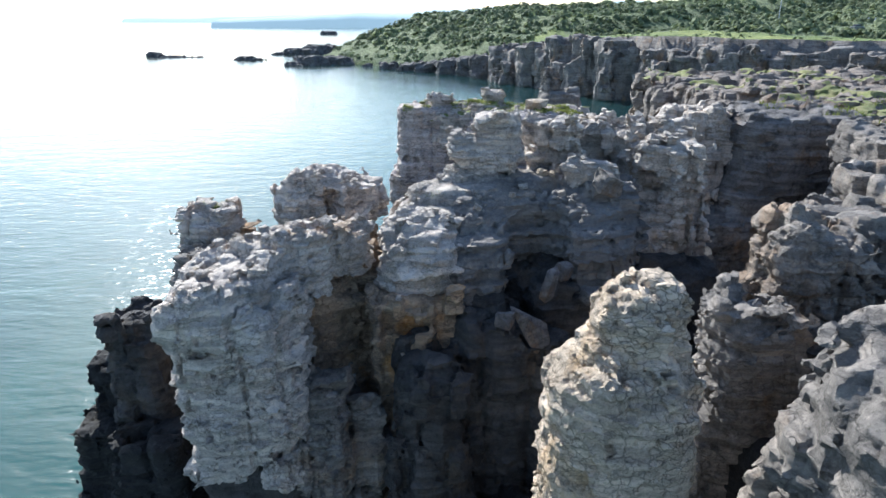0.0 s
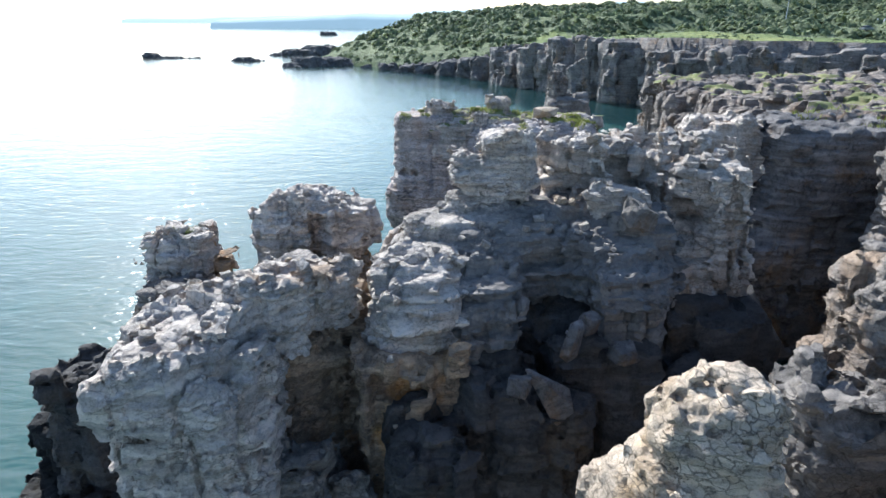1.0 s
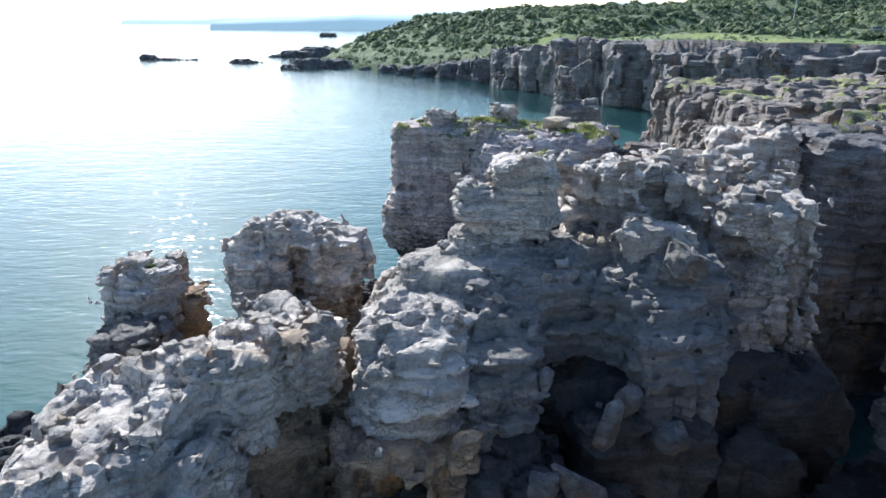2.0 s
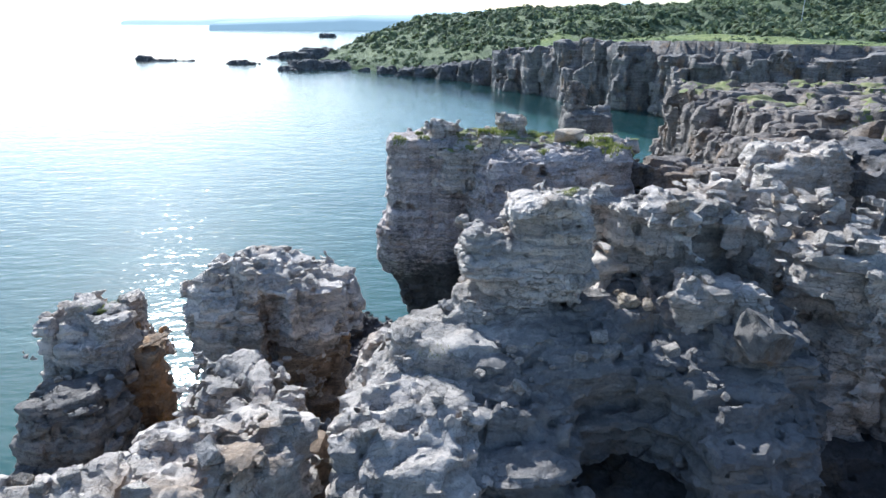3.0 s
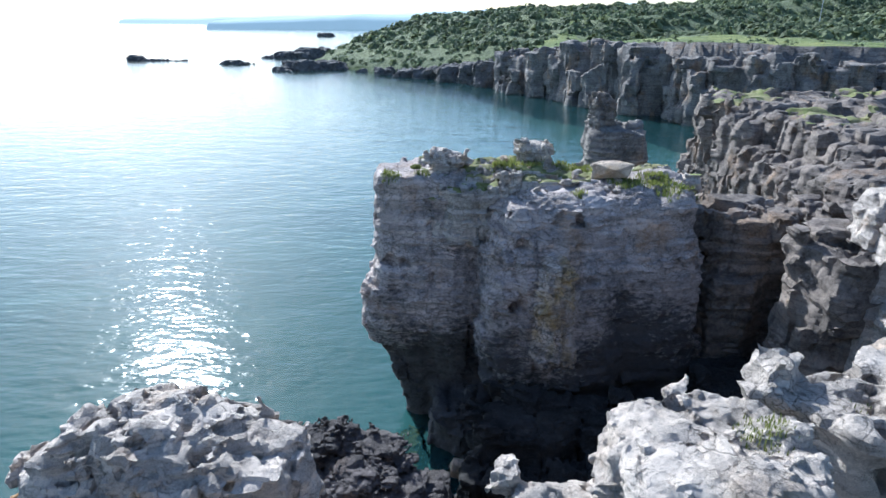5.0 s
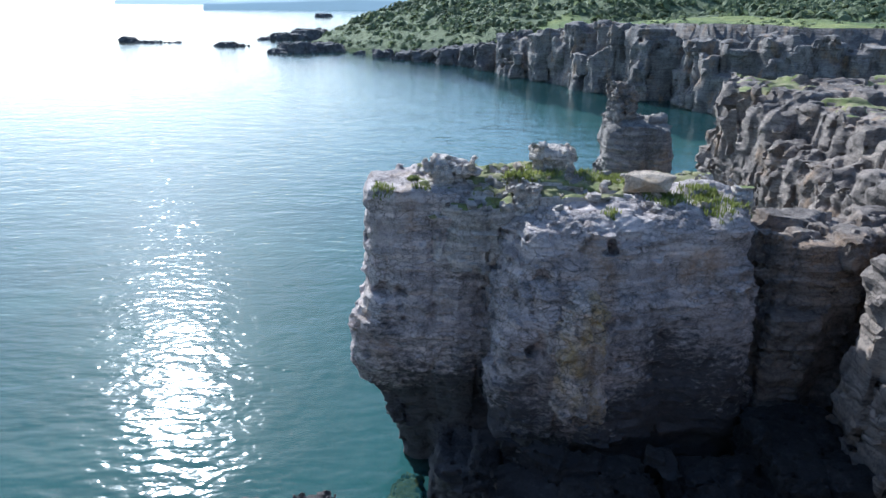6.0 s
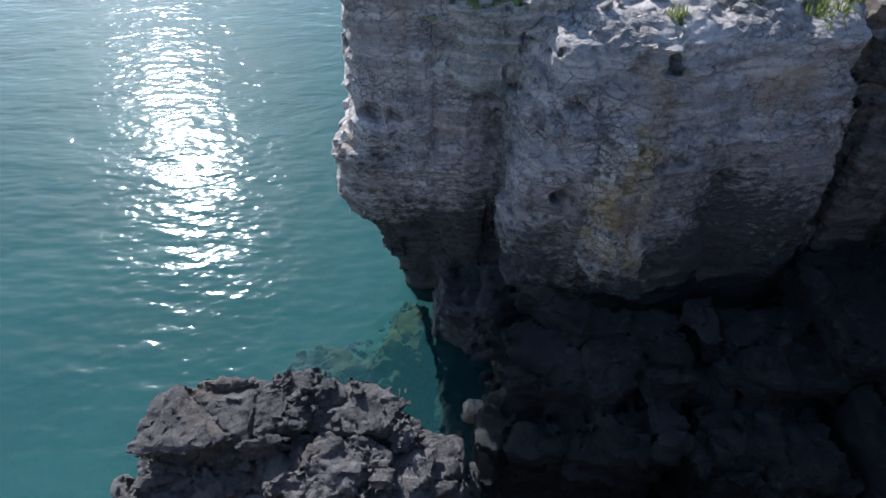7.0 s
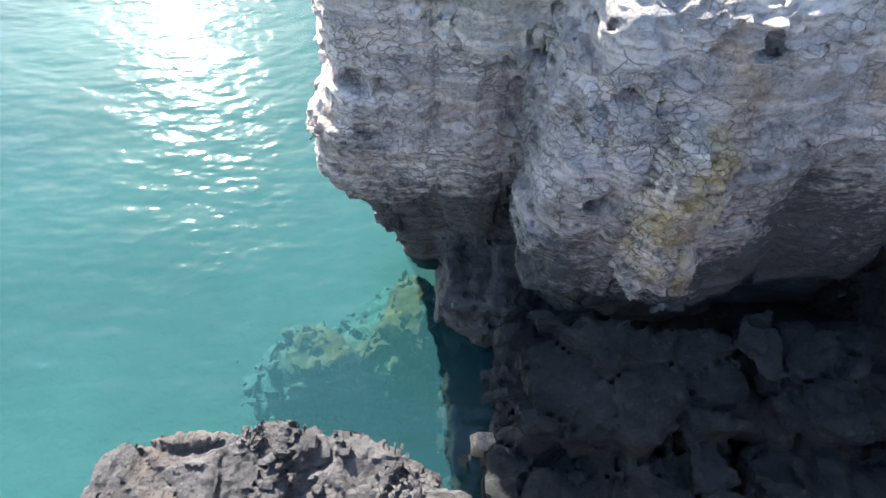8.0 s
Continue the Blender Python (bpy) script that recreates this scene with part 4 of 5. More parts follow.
rock_mesh("broken_top", [body(34, 40, -3, 14.6, 7, 13), body(33, 22, -3, 14.0, 8, 8)], ROCK_GREY, 0.34, 0, parent=main, seed=11.4, joint=1.4, jag=0.4, rough=0.22, turf=0.25)
rock_mesh("seaward_slope", [body(15.6, 46.8, -3, 13.0, 1.6, 2.0, taper=0.2), body(20.5, 50.0, -3, 13.4, 3.2, 2.8, taper=0.15), body(24.5, 56, -3, 13.4, 3.4, 5.5, taper=0.18, slope=(0.08, 0), soft=1.4)], ROCK_GREY, 0.21, 0, parent=main, seed=11.5, joint=2.0, jag=0.3, bed=1.6, ledge=0.06, crack=0.8, facet=0.25)
ribs, rib_rnd = [], random.Random(5)
for i in range(12):
    y = 57 + 3.2 * i
    x = 25.9 + 0.11 * (y - 56) + rib_rnd.uniform(-0.5, 0.5)
    ribs.append(body(x, y, -3, 11.6 + rib_rnd.uniform(-1.4, 0.9), 1.6, 1.75, rot=rib_rnd.uniform(-20, 20), taper=0.9, soft=1.5, power=2.4, blend=0.1))
    ribs.append(body(x + 3.2, y + 1.6, -3, 13.0 + rib_rnd.uniform(-0.7, 0.4), 2.4, 2.4, taper=0.3, soft=1.2, power=2.6))
rock_mesh("ribbed_cliff", ribs, ROCK_GREY, 0.24, 0, 0.7, parent=main, seed=11.6, joint=1.6, jag=0.15, block=0.14, crack=0.5, bed=2.0, ledge=0.05, facet=0.2, chunk=1.6)
rock_mesh("rear_plateau", [body(46, 76, -3, 13.6, 16, 20, slope=(0.03, 0)), body(40, 92, -3, 13.2, 12, 6), body(44, 57, -3, 14.4, 16, 8)], ROCK_GREY, 0.42, 0, parent=main, seed=11.7, joint=1.7, jag=0.4, rough=0.25, block=0.5, crack=0.9, turf=0.22)

# ---- far cliff across the cove ----
far = thing("far_cliff", "long grey limestone cliff across the cove under green turf", "cliff")
line = [(110, 138), (92, 143), (76, 149), (66, 151), (53, 164), (46, 182), (33, 203), (20, 234)]
rnd = random.Random(8)
for (ax, ay), (bx, by) in zip(line, line[1:]):
    n = max(2, round(math.hypot(bx - ax, by - ay) / 4.5))
    cols = []
    for i in range(n):
        s = i / n
        edge = 15.2 if by < 210 else 15.2 - 5.5 * (by - 210 + s * 20) / 60
        cols.append(body(ax + s * (bx - ax) + rnd.uniform(-1.5, 1.5), ay + s * (by - ay) + rnd.uniform(-1.5, 1.5), -3, edge + rnd.uniform(-2.6, 0.4), rnd.uniform(1.8, 4.6), rnd.uniform(1.8, 4.6), rnd.uniform(0, 90), 0.1))
        if rnd.random() < 0.6:
            cols.append(body(ax + s * (bx - ax) - 3.5 + rnd.uniform(-2, 1), ay + s * (by - ay) - 3.5 + rnd.uniform(-2, 2), -3, edge * rnd.uniform(0.3, 0.85), rnd.uniform(1.3, 2.6), rnd.uniform(1.3, 2.6), 0, 0.25))
    rock_mesh("cliff_section", cols, ROCK_FAR, 0.55, 0, 0, far, "", 1.0, (0, 0), 12.0 + ax * 0.1, 3.0, 0.8, block=0.6, bed=1.8, ledge=0.3, crack=1.2, rough=0.3)

# ---- islets and shore rocks ----
def sea_rocks(name, label, spots, seed):
    top = thing(name, label, "sea rock")
    for i, (x, y, z, a, b) in enumerate(spots):
        rock_mesh("rock", [body(x, y, -3, z, a, b, taper=0.4, soft=1.6)], ROCK_SEA, 0.5, 0, 0, top, "", 1.5, (0.05, 0.03), seed + i, 2.2, 0.35, block=0.3, crack=0.5, rough=0.5)
    return top


sea_rocks("islet", "long low dark islet in bright water", [(-153, 364, 0.9, 8, 3), (-160, 365, 2.6, 4.5, 2.5), (-143, 365, 0.7, 7, 2), (-136, 366, 0.5, 4, 1.5)], 20.0)
sea_rocks("islet", "small humped dark islet in bright water", [(-101, 341, 1.9, 6.5, 3), (-95, 342, 0.9, 3, 2)], 21.0)
sea_rocks("shore_rock", "dark flat rock platform off the headland", [(-62, 308, 3.6, 8, 5), (-52, 314, 3.2, 8, 6), (-69, 303, 1.8, 4, 3)], 22.0)
sea_rocks("shore_rock", "dark stepped rock platform off the headland", [(-84, 396, 3.4, 9, 7), (-74, 402, 5.0, 9, 8), (-97, 393, 1.4, 4, 3)], 23.0)
sea_rocks("shore_rock", "low dark rocks along the far beach", [(-24, 285, 2.5, 4, 3), (-14, 275, 3.0, 4, 3), (-6, 268, 4, 4, 3), (3, 259, 5.5, 4, 4), (10, 250, 7.0, 4, 4), (15, 241, 8.0, 4, 4), (-34, 297, 1.5, 3, 2)], 24.0)
sea_rocks("shore_rock", "far dark rock off the point", [(-146, 850, 4, 9, 7)], 25.0)

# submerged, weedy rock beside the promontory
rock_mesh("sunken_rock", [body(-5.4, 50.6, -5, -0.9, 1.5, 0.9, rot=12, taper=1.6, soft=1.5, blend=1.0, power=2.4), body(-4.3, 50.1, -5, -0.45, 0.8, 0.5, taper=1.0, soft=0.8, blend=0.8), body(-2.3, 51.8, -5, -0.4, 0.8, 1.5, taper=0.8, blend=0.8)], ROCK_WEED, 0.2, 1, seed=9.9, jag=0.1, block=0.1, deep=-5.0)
tagged(bpy.data.objects["sunken_rock"], "yellow-brown weedy rock just under the water", "sunken rock")


# ---- loose rocks ----
def boulder(label, spot, size, turn, material, seed, name="boulder", group="", corners=8):
    """An angular loose rock: the hull of scattered points, split, chipped and rounded."""
    rnd = random.Random(seed)
    bm = bmesh.new()
    for i in range(corners):
        bm.verts.new([c * s * rnd.uniform(0.5, 0.92) for c, s in zip(((i & 1) - 0.5, (i // 2 & 1) - 0.5, i // 4 - 0.5), size)])
    for i in range(9):
        p = Vector((rnd.uniform(-1, 1), rnd.uniform(-1, 1), rnd.uniform(-1, 1)))
        p *= rnd.uniform(0.75, 1.0) / (p.x ** 4 + p.y ** 4 + p.z ** 4) ** 0.25
        bm.verts.new([0.5 * c * s for c, s in zip(p, size)])
    hull = bmesh.ops.convex_hull(bm, input=bm.verts)
    bmesh.ops.delete(bm, geom=[g for g in hull["geom_interior"] if isinstance(g, bmesh.types.BMVert)], context="VERTS")
    bmesh.ops.bevel(bm, geom=bm.edges[:], offset=min(size) * 0.04, segments=1, affect="EDGES", clamp_overlap=True)
    bmesh.ops.triangulate(bm, faces=bm.faces[:])
    bmesh.ops.subdivide_edges(bm, edges=[e for e in bm.edges if e.calc_length() > 0.2 * min(size)], cuts=1, use_grid_fill=True)
    for w in bm.verts:
        k = w.co * (2.2 / max(size)) * 1.7
        w.co += w.co.normalized() * min(size) * (0.12 * noise.noise(k + Vector((seed, 0, 0))) + 0.08 * noise.noise(k * 3.1))
    ob = part(name, bm, material)
    ob.matrix_world = pose(*spot, *turn)
    return tagged(ob, label, "rock", group)


ALL_SKIN = np.concatenate([q[(q[:, 1] < 62) & (q[:, 0] < 45) & (q[:, 2] > 4)] for q in SKINS])
TOPS = np.zeros((330, 320), np.float32)          # heights of the rock, on a grid of 0.2 m
np.maximum.at(TOPS, (((ALL_SKIN[:, 0] + 20) * 5).astype(int), (ALL_SKIN[:, 1] * 5).astype(int)), ALL_SKIN[:, 2])


def height_at(x, y):
    i, j = int((x + 20) * 5), int(y * 5)
    return float(TOPS[i - 1:i + 2, j - 1:j + 2].max())


boulder("pale flat limestone boulder lying on the grassy promontory", (7.7, 53.3, height_at(7.7, 53.3) + 0.28), (2.6, 1.5, 1.0), (8, -6, -28), ROCK_PALE, 3, corners=2)
boulder("pale square limestone block perched on the ridge's flank", (7.0, 26.1, height_at(7.0, 26.1) + 0.3), (1.4, 1.1, 1.0), (18, 14, 25), ROCK_MID, 5)
# these blocks are coloured dark to match the hollow's shade
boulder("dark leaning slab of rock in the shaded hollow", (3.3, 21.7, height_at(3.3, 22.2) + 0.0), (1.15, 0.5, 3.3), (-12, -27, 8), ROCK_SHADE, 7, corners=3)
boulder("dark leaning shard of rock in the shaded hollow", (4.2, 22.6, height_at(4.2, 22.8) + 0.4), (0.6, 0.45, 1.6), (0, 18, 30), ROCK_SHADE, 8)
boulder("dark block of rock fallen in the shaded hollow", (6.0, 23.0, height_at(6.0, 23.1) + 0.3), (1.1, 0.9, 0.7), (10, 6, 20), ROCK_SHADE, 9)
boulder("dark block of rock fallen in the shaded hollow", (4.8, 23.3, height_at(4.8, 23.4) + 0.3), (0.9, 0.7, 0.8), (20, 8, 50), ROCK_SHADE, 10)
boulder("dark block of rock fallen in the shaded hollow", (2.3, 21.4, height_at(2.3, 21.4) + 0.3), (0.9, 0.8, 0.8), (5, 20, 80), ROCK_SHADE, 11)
boulder("greenish pale stone at the water's edge", (0.25, 45.5, 3.0), (0.8, 0.6, 1.0), (0, 10, 0), ROCK_PALE, 12)

rnd = random.Random(21)
SPOTS = [("rubble between the crag and the wall", 4.4, 6.3, 27.4, 29.6, 80, 0.18, 0.7), ("blocks on top of the east wall", 7.6, 11.6, 28.0, 32.0, 40, 0.3, 0.9), ("stones on the dome", -0.5, 6.0, 24.6, 26.8, 30, 0.15, 0.5),
         ("stones on the promontory", -3.0, 11.5, 51.2, 56.0, 34, 0.2, 0.7), ("stones on the ridge", -9.5, -1.5, 19.0, 25.5, 50, 0.2, 0.7), ("blocks on the low sea rock", -4.6, -2.0, 43.4, 44.8, 7, 0.2, 0.5),
         ("stones on the crags", -14.5, -4.0, 29.5, 36.0, 14, 0.25, 0.6), ("blocks on the mainland cliff", 15.5, 28.0, 31.0, 58.0, 44, 0.4, 1.5)]
for what, x0, x1, y0, y1, count, small, large in SPOTS:
    kinds = []
    for i in range(count):
        x, y = rnd.uniform(x0, x1), rnd.uniform(y0, y1)
        i0, j0 = int((x + 20) * 5), int(y * 5)
        near = TOPS[i0 - 1:i0 + 2, j0 - 1:j0 + 2]
        z = float(near.mean())
        if near.min() < 4 or near.max() - near.min() > 0.4:
            continue
        size = rnd.uniform(small, large) * (0.6 + 0.4 * rnd.random())
        m = pose(x, y, z + 0.15 * size, rnd.uniform(-25, 25), rnd.uniform(-25, 25), rnd.uniform(0, 360)) @ Matrix.Diagonal((size, size * rnd.uniform(0.7, 1), size * rnd.uniform(0.5, 0.9), 1))
        if len(kinds) < 4:
            ob = boulder("angular grey limestone stone lying loose on rock", (0, 0, 0), (1, 0.9, 0.8), (0, 0, 0), ROCK_SLAB if "sea rock" in what else ROCK if i % 3 else ROCK_PALE, 40 + i + int(x0 * 7), "stone", what)
            kinds.append(ob)
        else:
            ob = new("stone", kinds[i % 4].data)
            tagged(ob, "angular grey limestone stone lying loose on rock", "rock", what)
        ob.matrix_world = m


# ---- grass and low plants ----
def blades(points, tall, spread, per, seed):
    """Bent grass blades, two triangles each, at the points."""
    g = np.random.RandomState(seed)
    n = len(points) * per
    root = np.repeat(points, per, 0) + np.c_[g.uniform(-spread, spread, (n, 2)), np.full(n, -0.02)]
    way = g.uniform(0, 2 * np.pi, n)
    length = tall * g.uniform(0.5, 1.2, n)
    lean = g.uniform(0.1, 0.7, n)
    side = np.c_[np.cos(way), np.sin(way), np.zeros(n)]
    out = np.c_[-np.sin(way), np.cos(way), np.zeros(n)]
    wide = 0.03 * (tall / 0.3)
    up = np.array([0, 0, 1.0])
    mid = root + out * (lean * length * 0.35)[:, None] + up * (length * 0.6)[:, None]
    tip = root + out * (lean * length)[:, None] + up * length[:, None]
    verts = np.stack([root - side * wide, root + side * wide, mid + side * wide * 0.7, mid - side * wide * 0.7, tip], 1).reshape(-1, 3)
    k = np.arange(n)[:, None] * 5
    faces = np.concatenate([k + [0, 1, 2], k + [0, 2, 3], k + [3, 2, 4]])
    return verts, faces


def grass_patch(label, centres, reach, tall, per, low=12.0, keep=0.4, seed=1, high=99.0):
    g = np.random.RandomState(seed)
    found = []
    for (x, y), r in zip(centres, reach):
        q = ALL_SKIN[(np.abs(ALL_SKIN[:, 0] - x) < 1.5 * r) & (np.abs(ALL_SKIN[:, 1] - y) < 1.5 * r) & (ALL_SKIN[:, 2] > low) & (ALL_SKIN[:, 2] < high)]
        q = q[q[:, 2] > TOPS[((q[:, 0] + 20) * 5).astype(int), (q[:, 1] * 5).astype(int)] - 0.15]
        found.append(q[np.hypot(q[:, 0] - x, q[:, 1] - y) < r * (1 + 0.4 * fbm(q[:, 0], q[:, 1], 0 * q[:, 0], 2))])
    pts = np.concatenate(found)
    pts = pts[g.rand(len(pts)) < keep]
    if len(pts):
        v, f = blades(pts, tall, 0.12, per, seed)
        tagged(new("grass", mesh_of("grass", v, f, GRASS, False)), label, "grass", kind="stuff")


grass_patch("tufts of yellow-green grass on the promontory", [(2.6, 54.3), (4.0, 55.2), (6.2, 55.6), (7.0, 54.6), (9.4, 52.6), (10.2, 52.0), (8.2, 52.4), (5.9, 51.2), (-2.9, 53.0), (-1.4, 53.3), (11.4, 52.2)],
            [1.0, 0.9, 0.9, 0.8, 0.9, 0.9, 0.7, 0.35, 0.45, 0.35, 0.4], 0.24, 4, 13.0, 0.5, 2, 14.5)
grass_patch("small green tufts on the crags", [(3.0, 28.9), (-13.6, 35.0), (-12.9, 35.6), (5.1, 30.4), (-1.0, 23.6), (-0.4, 26.4)], [0.25, 0.35, 0.4, 0.25, 0.2, 0.25], 0.08, 3, 9.5, 0.5, 3)
grass_patch("sparse grass among the mainland rocks", [(24, 46), (27, 43), (30, 38), (28, 52), (23, 52), (31, 58), (36, 50), (26, 36)], [1.2, 1.6, 2.0, 1.8, 1.0, 2.2, 2.5, 1.0], 0.3, 2, 12.0, 0.35, 4)


def shrub(x, y, z, r, seed):
    """A low shrub: short stems and a crown of many small leaves."""
    g = np.random.RandomState(seed)
    top = tagged(new("shrub"), "low grey-green shrub growing on the rock", "shrub", "shrubs on the promontory")
    top.location = (x, y, z)
    bm = bmesh.new()
    for i in range(5):
        a = i * 1.3 + seed
        m = pose(0.3 * r * math.cos(a), 0.3 * r * math.sin(a), 0.3 * r, 30 * math.sin(a), 30 * math.cos(a), 0)
        bmesh.ops.create_cone(bm, cap_ends=True, segments=5, radius1=0.03, radius2=0.012, depth=0.7 * r, matrix=m)
    part("stem", bm, plain_bark, top)
    n = 420
    d = g.normal(size=(n, 3))
    d /= np.linalg.norm(d, axis=1, keepdims=True)
    d[:, 2] = np.abs(d[:, 2])
    p = d * (r * (0.55 + 0.5 * g.rand(n)) * (1 + 0.4 * fbm(d[:, 0] * 2 + seed, d[:, 1] * 2, d[:, 2] * 2, 2)))[:, None] * [1.2, 1.2, 0.5] + [0, 0, 0.05 * r]
    a, b = g.normal(size=(n, 3)) * 0.05, g.normal(size=(n, 3)) * 0.03
    v = np.stack([p - a, p + b, p + a, p - b], 1).reshape(-1, 3)
    f = np.arange(n * 4).reshape(-1, 4)
    ob = new("crown", mesh_of("crown", v, f, LEAF_NEAR, False))
    ob.parent = top


plain_bark = plain("bark", (0.12, 0.09, 0.07), 0.9)
for i, (x, y, r) in enumerate([(-2.8, 53.1, 0.45), (-3.2, 53.8, 0.4), (-1.7, 53.4, 0.3), (5.8, 51.0, 0.3), (9.9, 53.0, 0.35), (-13.1, 35.3, 0.4)]):
    shrub(x, y, max(height_at(x, y) - 0.3, 9), 0.62 * r, 60 + i)


# ---- macchia on the far hills ----
def bush_kind(seed):
    """Leaf clumps round a lumpy dome, one unit wide."""
    g = np.random.RandomState(seed)
    n = 15
    d = g.normal(size=(n, 3))
    d /= np.linalg.norm(d, axis=1, keepdims=True)
    d[:, 2] = np.abs(d[:, 2]) * 0.9
    r = 0.75 + 0.45 * fbm(d[:, 0] * 1.7 + seed, d[:, 1] * 1.7, d[:, 2] * 1.7, 2)
    p = d * r[:, None]
    t1 = np.cross(d, g.normal(size=(n, 3)))
    t1 /= np.linalg.norm(t1, axis=1, keepdims=True)
    t2 = np.cross(d, t1)
    w = 0.24 + 0.26 * g.rand(n)
    rim = [p + (t1 * math.cos(q) + t2 * math.sin(q)) * (w * (0.7 + 0.5 * g.rand(n)))[:, None] for q in (0, 1.25, 2.5, 3.77, 5.0)]
    tip = p + d * (0.6 * w)[:, None]
    v = np.stack([*rim, tip], 1).reshape(-1, 3)
    k = np.arange(n)[:, None] * 6
    f = np.concatenate([k + [i, (i + 1) % 5, 5] for i in range(5)])
    return v, f


KINDS = [bush_kind(i) for i in range(7)]


def inland_of(x, y):
    """Metres inland from the shore line, for arrays."""
    best, inland = np.full(x.shape, 1e9), np.zeros(x.shape)
    for (ax, ay, ah), (bx, by, bh) in zip(COAST, COAST[1:]):
        dx, dy = bx - ax, by - ay
        t = np.clip(((x - ax) * dx + (y - ay) * dy) / (dx * dx + dy * dy), 0, 1)
        px, py = x - ax - t * dx, y - ay - t * dy
        d = np.hypot(px, py)
        near = d < best - 1e-6
        best = np.where(near, d, best)
        inland = np.where(near, np.sign(dy * px - dx * py) * d, inland)
    return inland


ground.data.materials.append(HILL)
spots = v_ground[f_ground].mean(1)
wild = (spots[:, 1] > 240) & (spots[:, 0] < 20 + (spots[:, 1] - 245)) | (inland_of(spots[:, 0], spots[:, 1]) > 37)
which = np.where(mid_ground < 0.6, 1, np.where((face_up < 0.8) & (spots[:, 1] < 240), 2, np.where(wild, 3, 0)))
ground.data.polygons.foreach_set("material_index", which.astype(np.int32))


def wood(label, count, box, seed, inner, size):
    g = random.Random(seed)
    vs, fs, base = [], [], 0
    h = np.random.RandomState(seed)
    xs = np.c_[h.uniform(box[0], box[1], count * 3), h.uniform(box[2], box[3], count * 3)]
    s = inland_of(xs[:, 0], xs[:, 1])
    steep = (xs[:, 1] > 245) & (xs[:, 0] < 20 + (xs[:, 1] - 245))
    gap = vnoise(xs[:, 0] / 14, xs[:, 1] / 14, 0 * s + 1.7)
    track = (np.abs(xs[:, 0] - 150 - (xs[:, 1] - 230) * 0.35) < 5) & (s < 80)
    keep = (s > np.where(steep, 5, inner)) & (gap < np.where(steep, 0.95, 0.7)) & ~track
    spots = np.c_[xs, s][keep][:count]
    zs = land_height(spots[:, 0], spots[:, 1])
    for (x, y, s), z in zip(spots, zs):
        v, f = KINDS[g.randrange(7)]
        r = g.uniform(*size) * (0.7 if s < 20 else 1.0)
        a = g.uniform(0, 6.28)
        c, q = math.cos(a), math.sin(a)
        v = np.c_[v[:, 0] * c - v[:, 1] * q, v[:, 0] * q + v[:, 1] * c, v[:, 2] * g.uniform(0.8, 1.25)] * r + [x, y, z - 0.25 * r]
        vs.append(v)
        fs.append(f + base)
        base += len(v)
    tagged(new("macchia", mesh_of("macchia", np.concatenate(vs), np.concatenate(fs), LEAF_FAR, False)), label, "shrubland", kind="stuff")


wood("dense green macchia covering the hills", 6200, (-70, 330, 185, 470), 5, 38, (1.5, 3.3))
wood("small scattered bushes along the cliff edge", 260, (0, 130, 140, 270), 6, 1.0, (0.5, 1.1))

# ---- on the plateau: pole, car, posts ----
ground_z = lambda x, y: float(land_height(np.array([x]), np.array([y]))[0])
METAL = plain("galvanised_steel", (0.45, 0.46, 0.47), 0.4, 0.8)
POLE_X, POLE_Y = 109.0, 218.0
pole = thing("utility_pole", "thin grey utility pole among the bushes", "pole")
pole.location = (POLE_X, POLE_Y, ground_z(POLE_X, POLE_Y))
bm = bmesh.new()
bmesh.ops.create_cone(bm, cap_ends=True, segments=10, radius1=0.16, radius2=0.09, depth=11, matrix=pose(0, 0, 5.4))
part("shaft", bm, METAL, pole)
bm = bmesh.new()
bmesh.ops.create_cube(bm, size=1, matrix=pose(0, 0, 10.2) @ Matrix.Diagonal((1.6, 0.1, 0.12, 1)))
bmesh.ops.bevel(bm, geom=bm.edges[:], offset=0.02, segments=1, affect="EDGES")
part("crossarm", bm, METAL, pole)


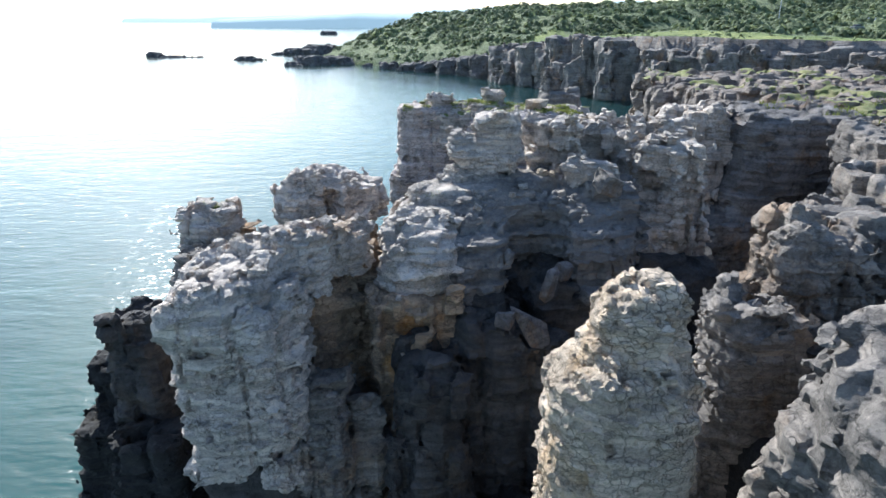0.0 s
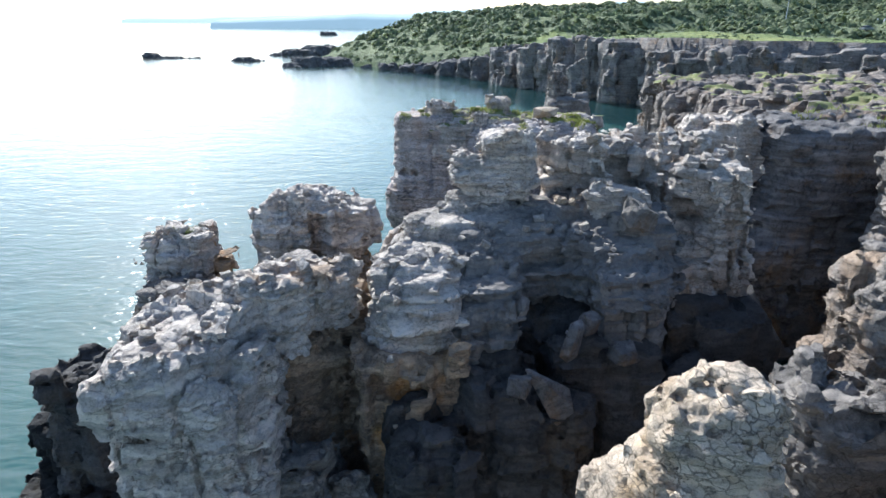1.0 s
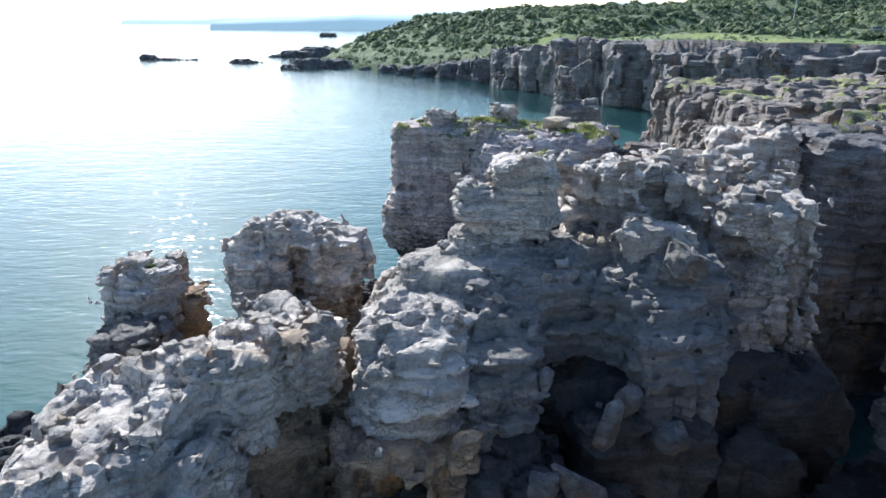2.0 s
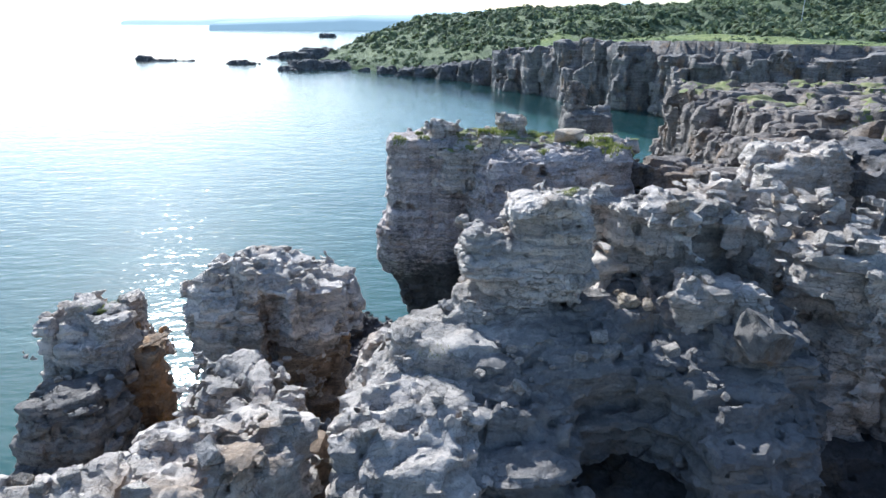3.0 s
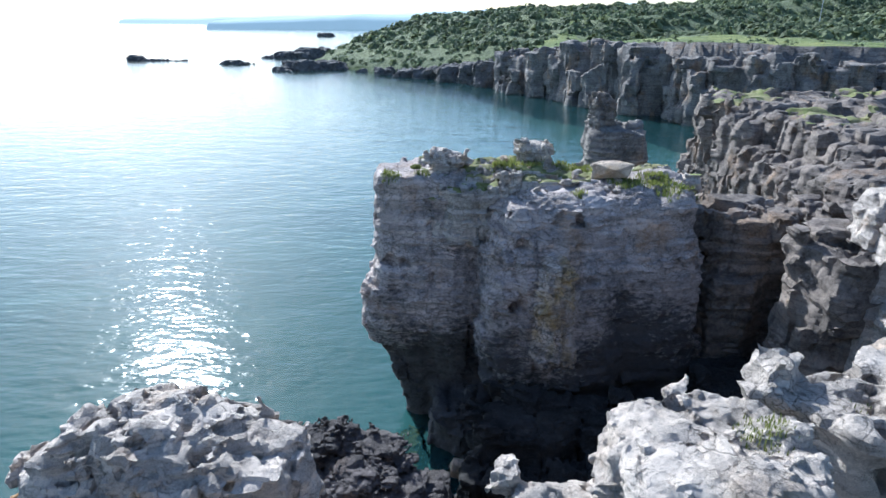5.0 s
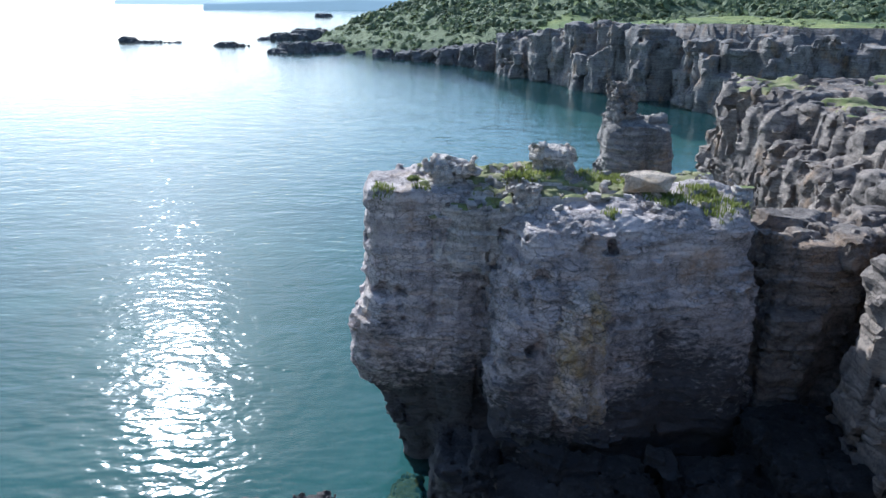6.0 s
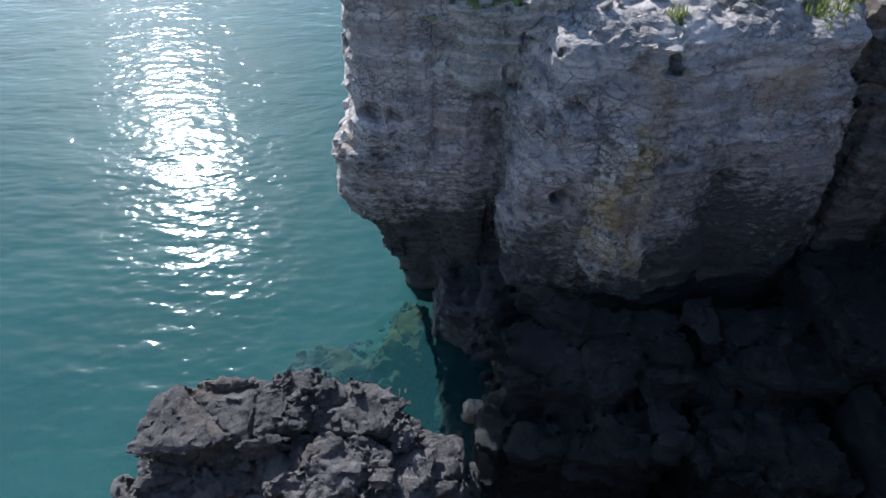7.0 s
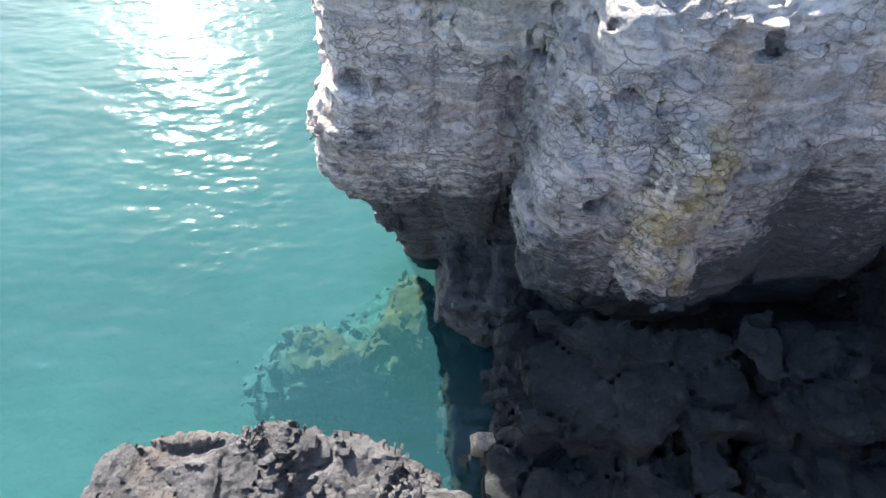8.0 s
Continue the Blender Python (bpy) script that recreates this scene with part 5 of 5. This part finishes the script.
def car(x, y, turn):
    """A small parked car seen from far off."""
    top = thing("parked_car", "small grey car parked on the turf by the track", "car")
    top.matrix_world = pose(x, y, ground_z(x, y) + 0.02, 0, 0, turn)
    paint, glass, tyre, rim = plain("car_paint", (0.30, 0.31, 0.30), 0.3, 0.3), plain("car_glass", (0.02, 0.025, 0.03), 0.1), plain("tyre_rubber", (0.02, 0.02, 0.02), 0.8), METAL
    bm = bmesh.new()
    bmesh.ops.create_cube(bm, size=1, matrix=pose(0, 0, 0.62) @ Matrix.Diagonal((4.2, 1.7, 0.62, 1)))
    bmesh.ops.bevel(bm, geom=bm.edges[:], offset=0.16, segments=3, affect="EDGES")
    shell = part("body", bm, paint, top)
    bm = bmesh.new()
    bmesh.ops.create_cube(bm, size=1, matrix=pose(-0.15, 0, 1.15) @ Matrix.Diagonal((2.4, 1.5, 0.56, 1)))
    for w in bm.verts:
        if w.co.z > 1.15:
            w.co.x, w.co.y = -0.15 + (w.co.x + 0.15) * 0.7, w.co.y * 0.85
    bmesh.ops.bevel(bm, geom=bm.edges[:], offset=0.08, segments=2, affect="EDGES")
    part("windows", bm, glass, top, "dark glazed cabin")
    bm = bmesh.new()
    bmesh.ops.create_cube(bm, size=1, matrix=pose(-0.15, 0, 1.44) @ Matrix.Diagonal((1.75, 1.32, 0.07, 1)))
    bmesh.ops.bevel(bm, geom=bm.edges[:], offset=0.03, segments=2, affect="EDGES")
    part("roof", bm, paint, top)
    for sx in (-1.3, 1.3):
        for sy in (-0.8, 0.8):
            bm = bmesh.new()
            bmesh.ops.create_cone(bm, cap_ends=True, segments=18, radius1=0.32, radius2=0.32, depth=0.2, matrix=pose(sx, sy, 0.32, 90))
            wheel = part("wheel", bm, tyre, top)
            bm = bmesh.new()
            bmesh.ops.create_cone(bm, cap_ends=True, segments=14, radius1=0.2, radius2=0.18, depth=0.23, matrix=pose(sx, sy, 0.32, 90))
            part("rim", bm, rim, wheel)


car(124.0, 200.0, 20)

WHITE = plain("white_paint", (0.75, 0.75, 0.73), 0.5)
for i in range(5):
    bm = bmesh.new()
    bmesh.ops.create_cone(bm, cap_ends=True, segments=8, radius1=0.22, radius2=0.2, depth=1.3, matrix=pose(0, 0, 0.6))
    post = part("road_post", bm, WHITE)
    px, py = 137 + i * 2.4, 216.0 + 0.3 * i
    post.location = (px, py, ground_z(px, py))
    tagged(post, "short white post beside the track", "post", "posts beside the track")


# ---- distance ----
def far_ridge(name, label, y, x0, x1, tall, colour, glow, seed):
    """A low far shore: a long strip of hills, its haze put in as pale colour and glow."""
    xs = np.linspace(x0, x1, 160)
    t = (xs - x0) / (x1 - x0)
    tops = tall * (0.35 + 0.65 * t) * (1 + 0.12 * fbm(xs / (x1 - x0) * 9 + seed, 0 * xs, 0 * xs, 4))
    rows = [np.c_[xs, np.full(160, y), np.full(160, -2.0)], np.c_[xs, np.full(160, y + 12), 0.55 * tops], np.c_[xs, np.full(160, y + 60), 0.85 * tops], np.c_[xs, np.full(160, y + 200), tops], np.c_[xs, np.full(160, y + 400), 0 * tops - 2]]
    v = np.concatenate(rows)
    i = np.arange(159)
    f = np.concatenate([np.stack([k * 160 + i, k * 160 + i + 1, (k + 1) * 160 + i + 1, (k + 1) * 160 + i], 1) for k in range(4)])
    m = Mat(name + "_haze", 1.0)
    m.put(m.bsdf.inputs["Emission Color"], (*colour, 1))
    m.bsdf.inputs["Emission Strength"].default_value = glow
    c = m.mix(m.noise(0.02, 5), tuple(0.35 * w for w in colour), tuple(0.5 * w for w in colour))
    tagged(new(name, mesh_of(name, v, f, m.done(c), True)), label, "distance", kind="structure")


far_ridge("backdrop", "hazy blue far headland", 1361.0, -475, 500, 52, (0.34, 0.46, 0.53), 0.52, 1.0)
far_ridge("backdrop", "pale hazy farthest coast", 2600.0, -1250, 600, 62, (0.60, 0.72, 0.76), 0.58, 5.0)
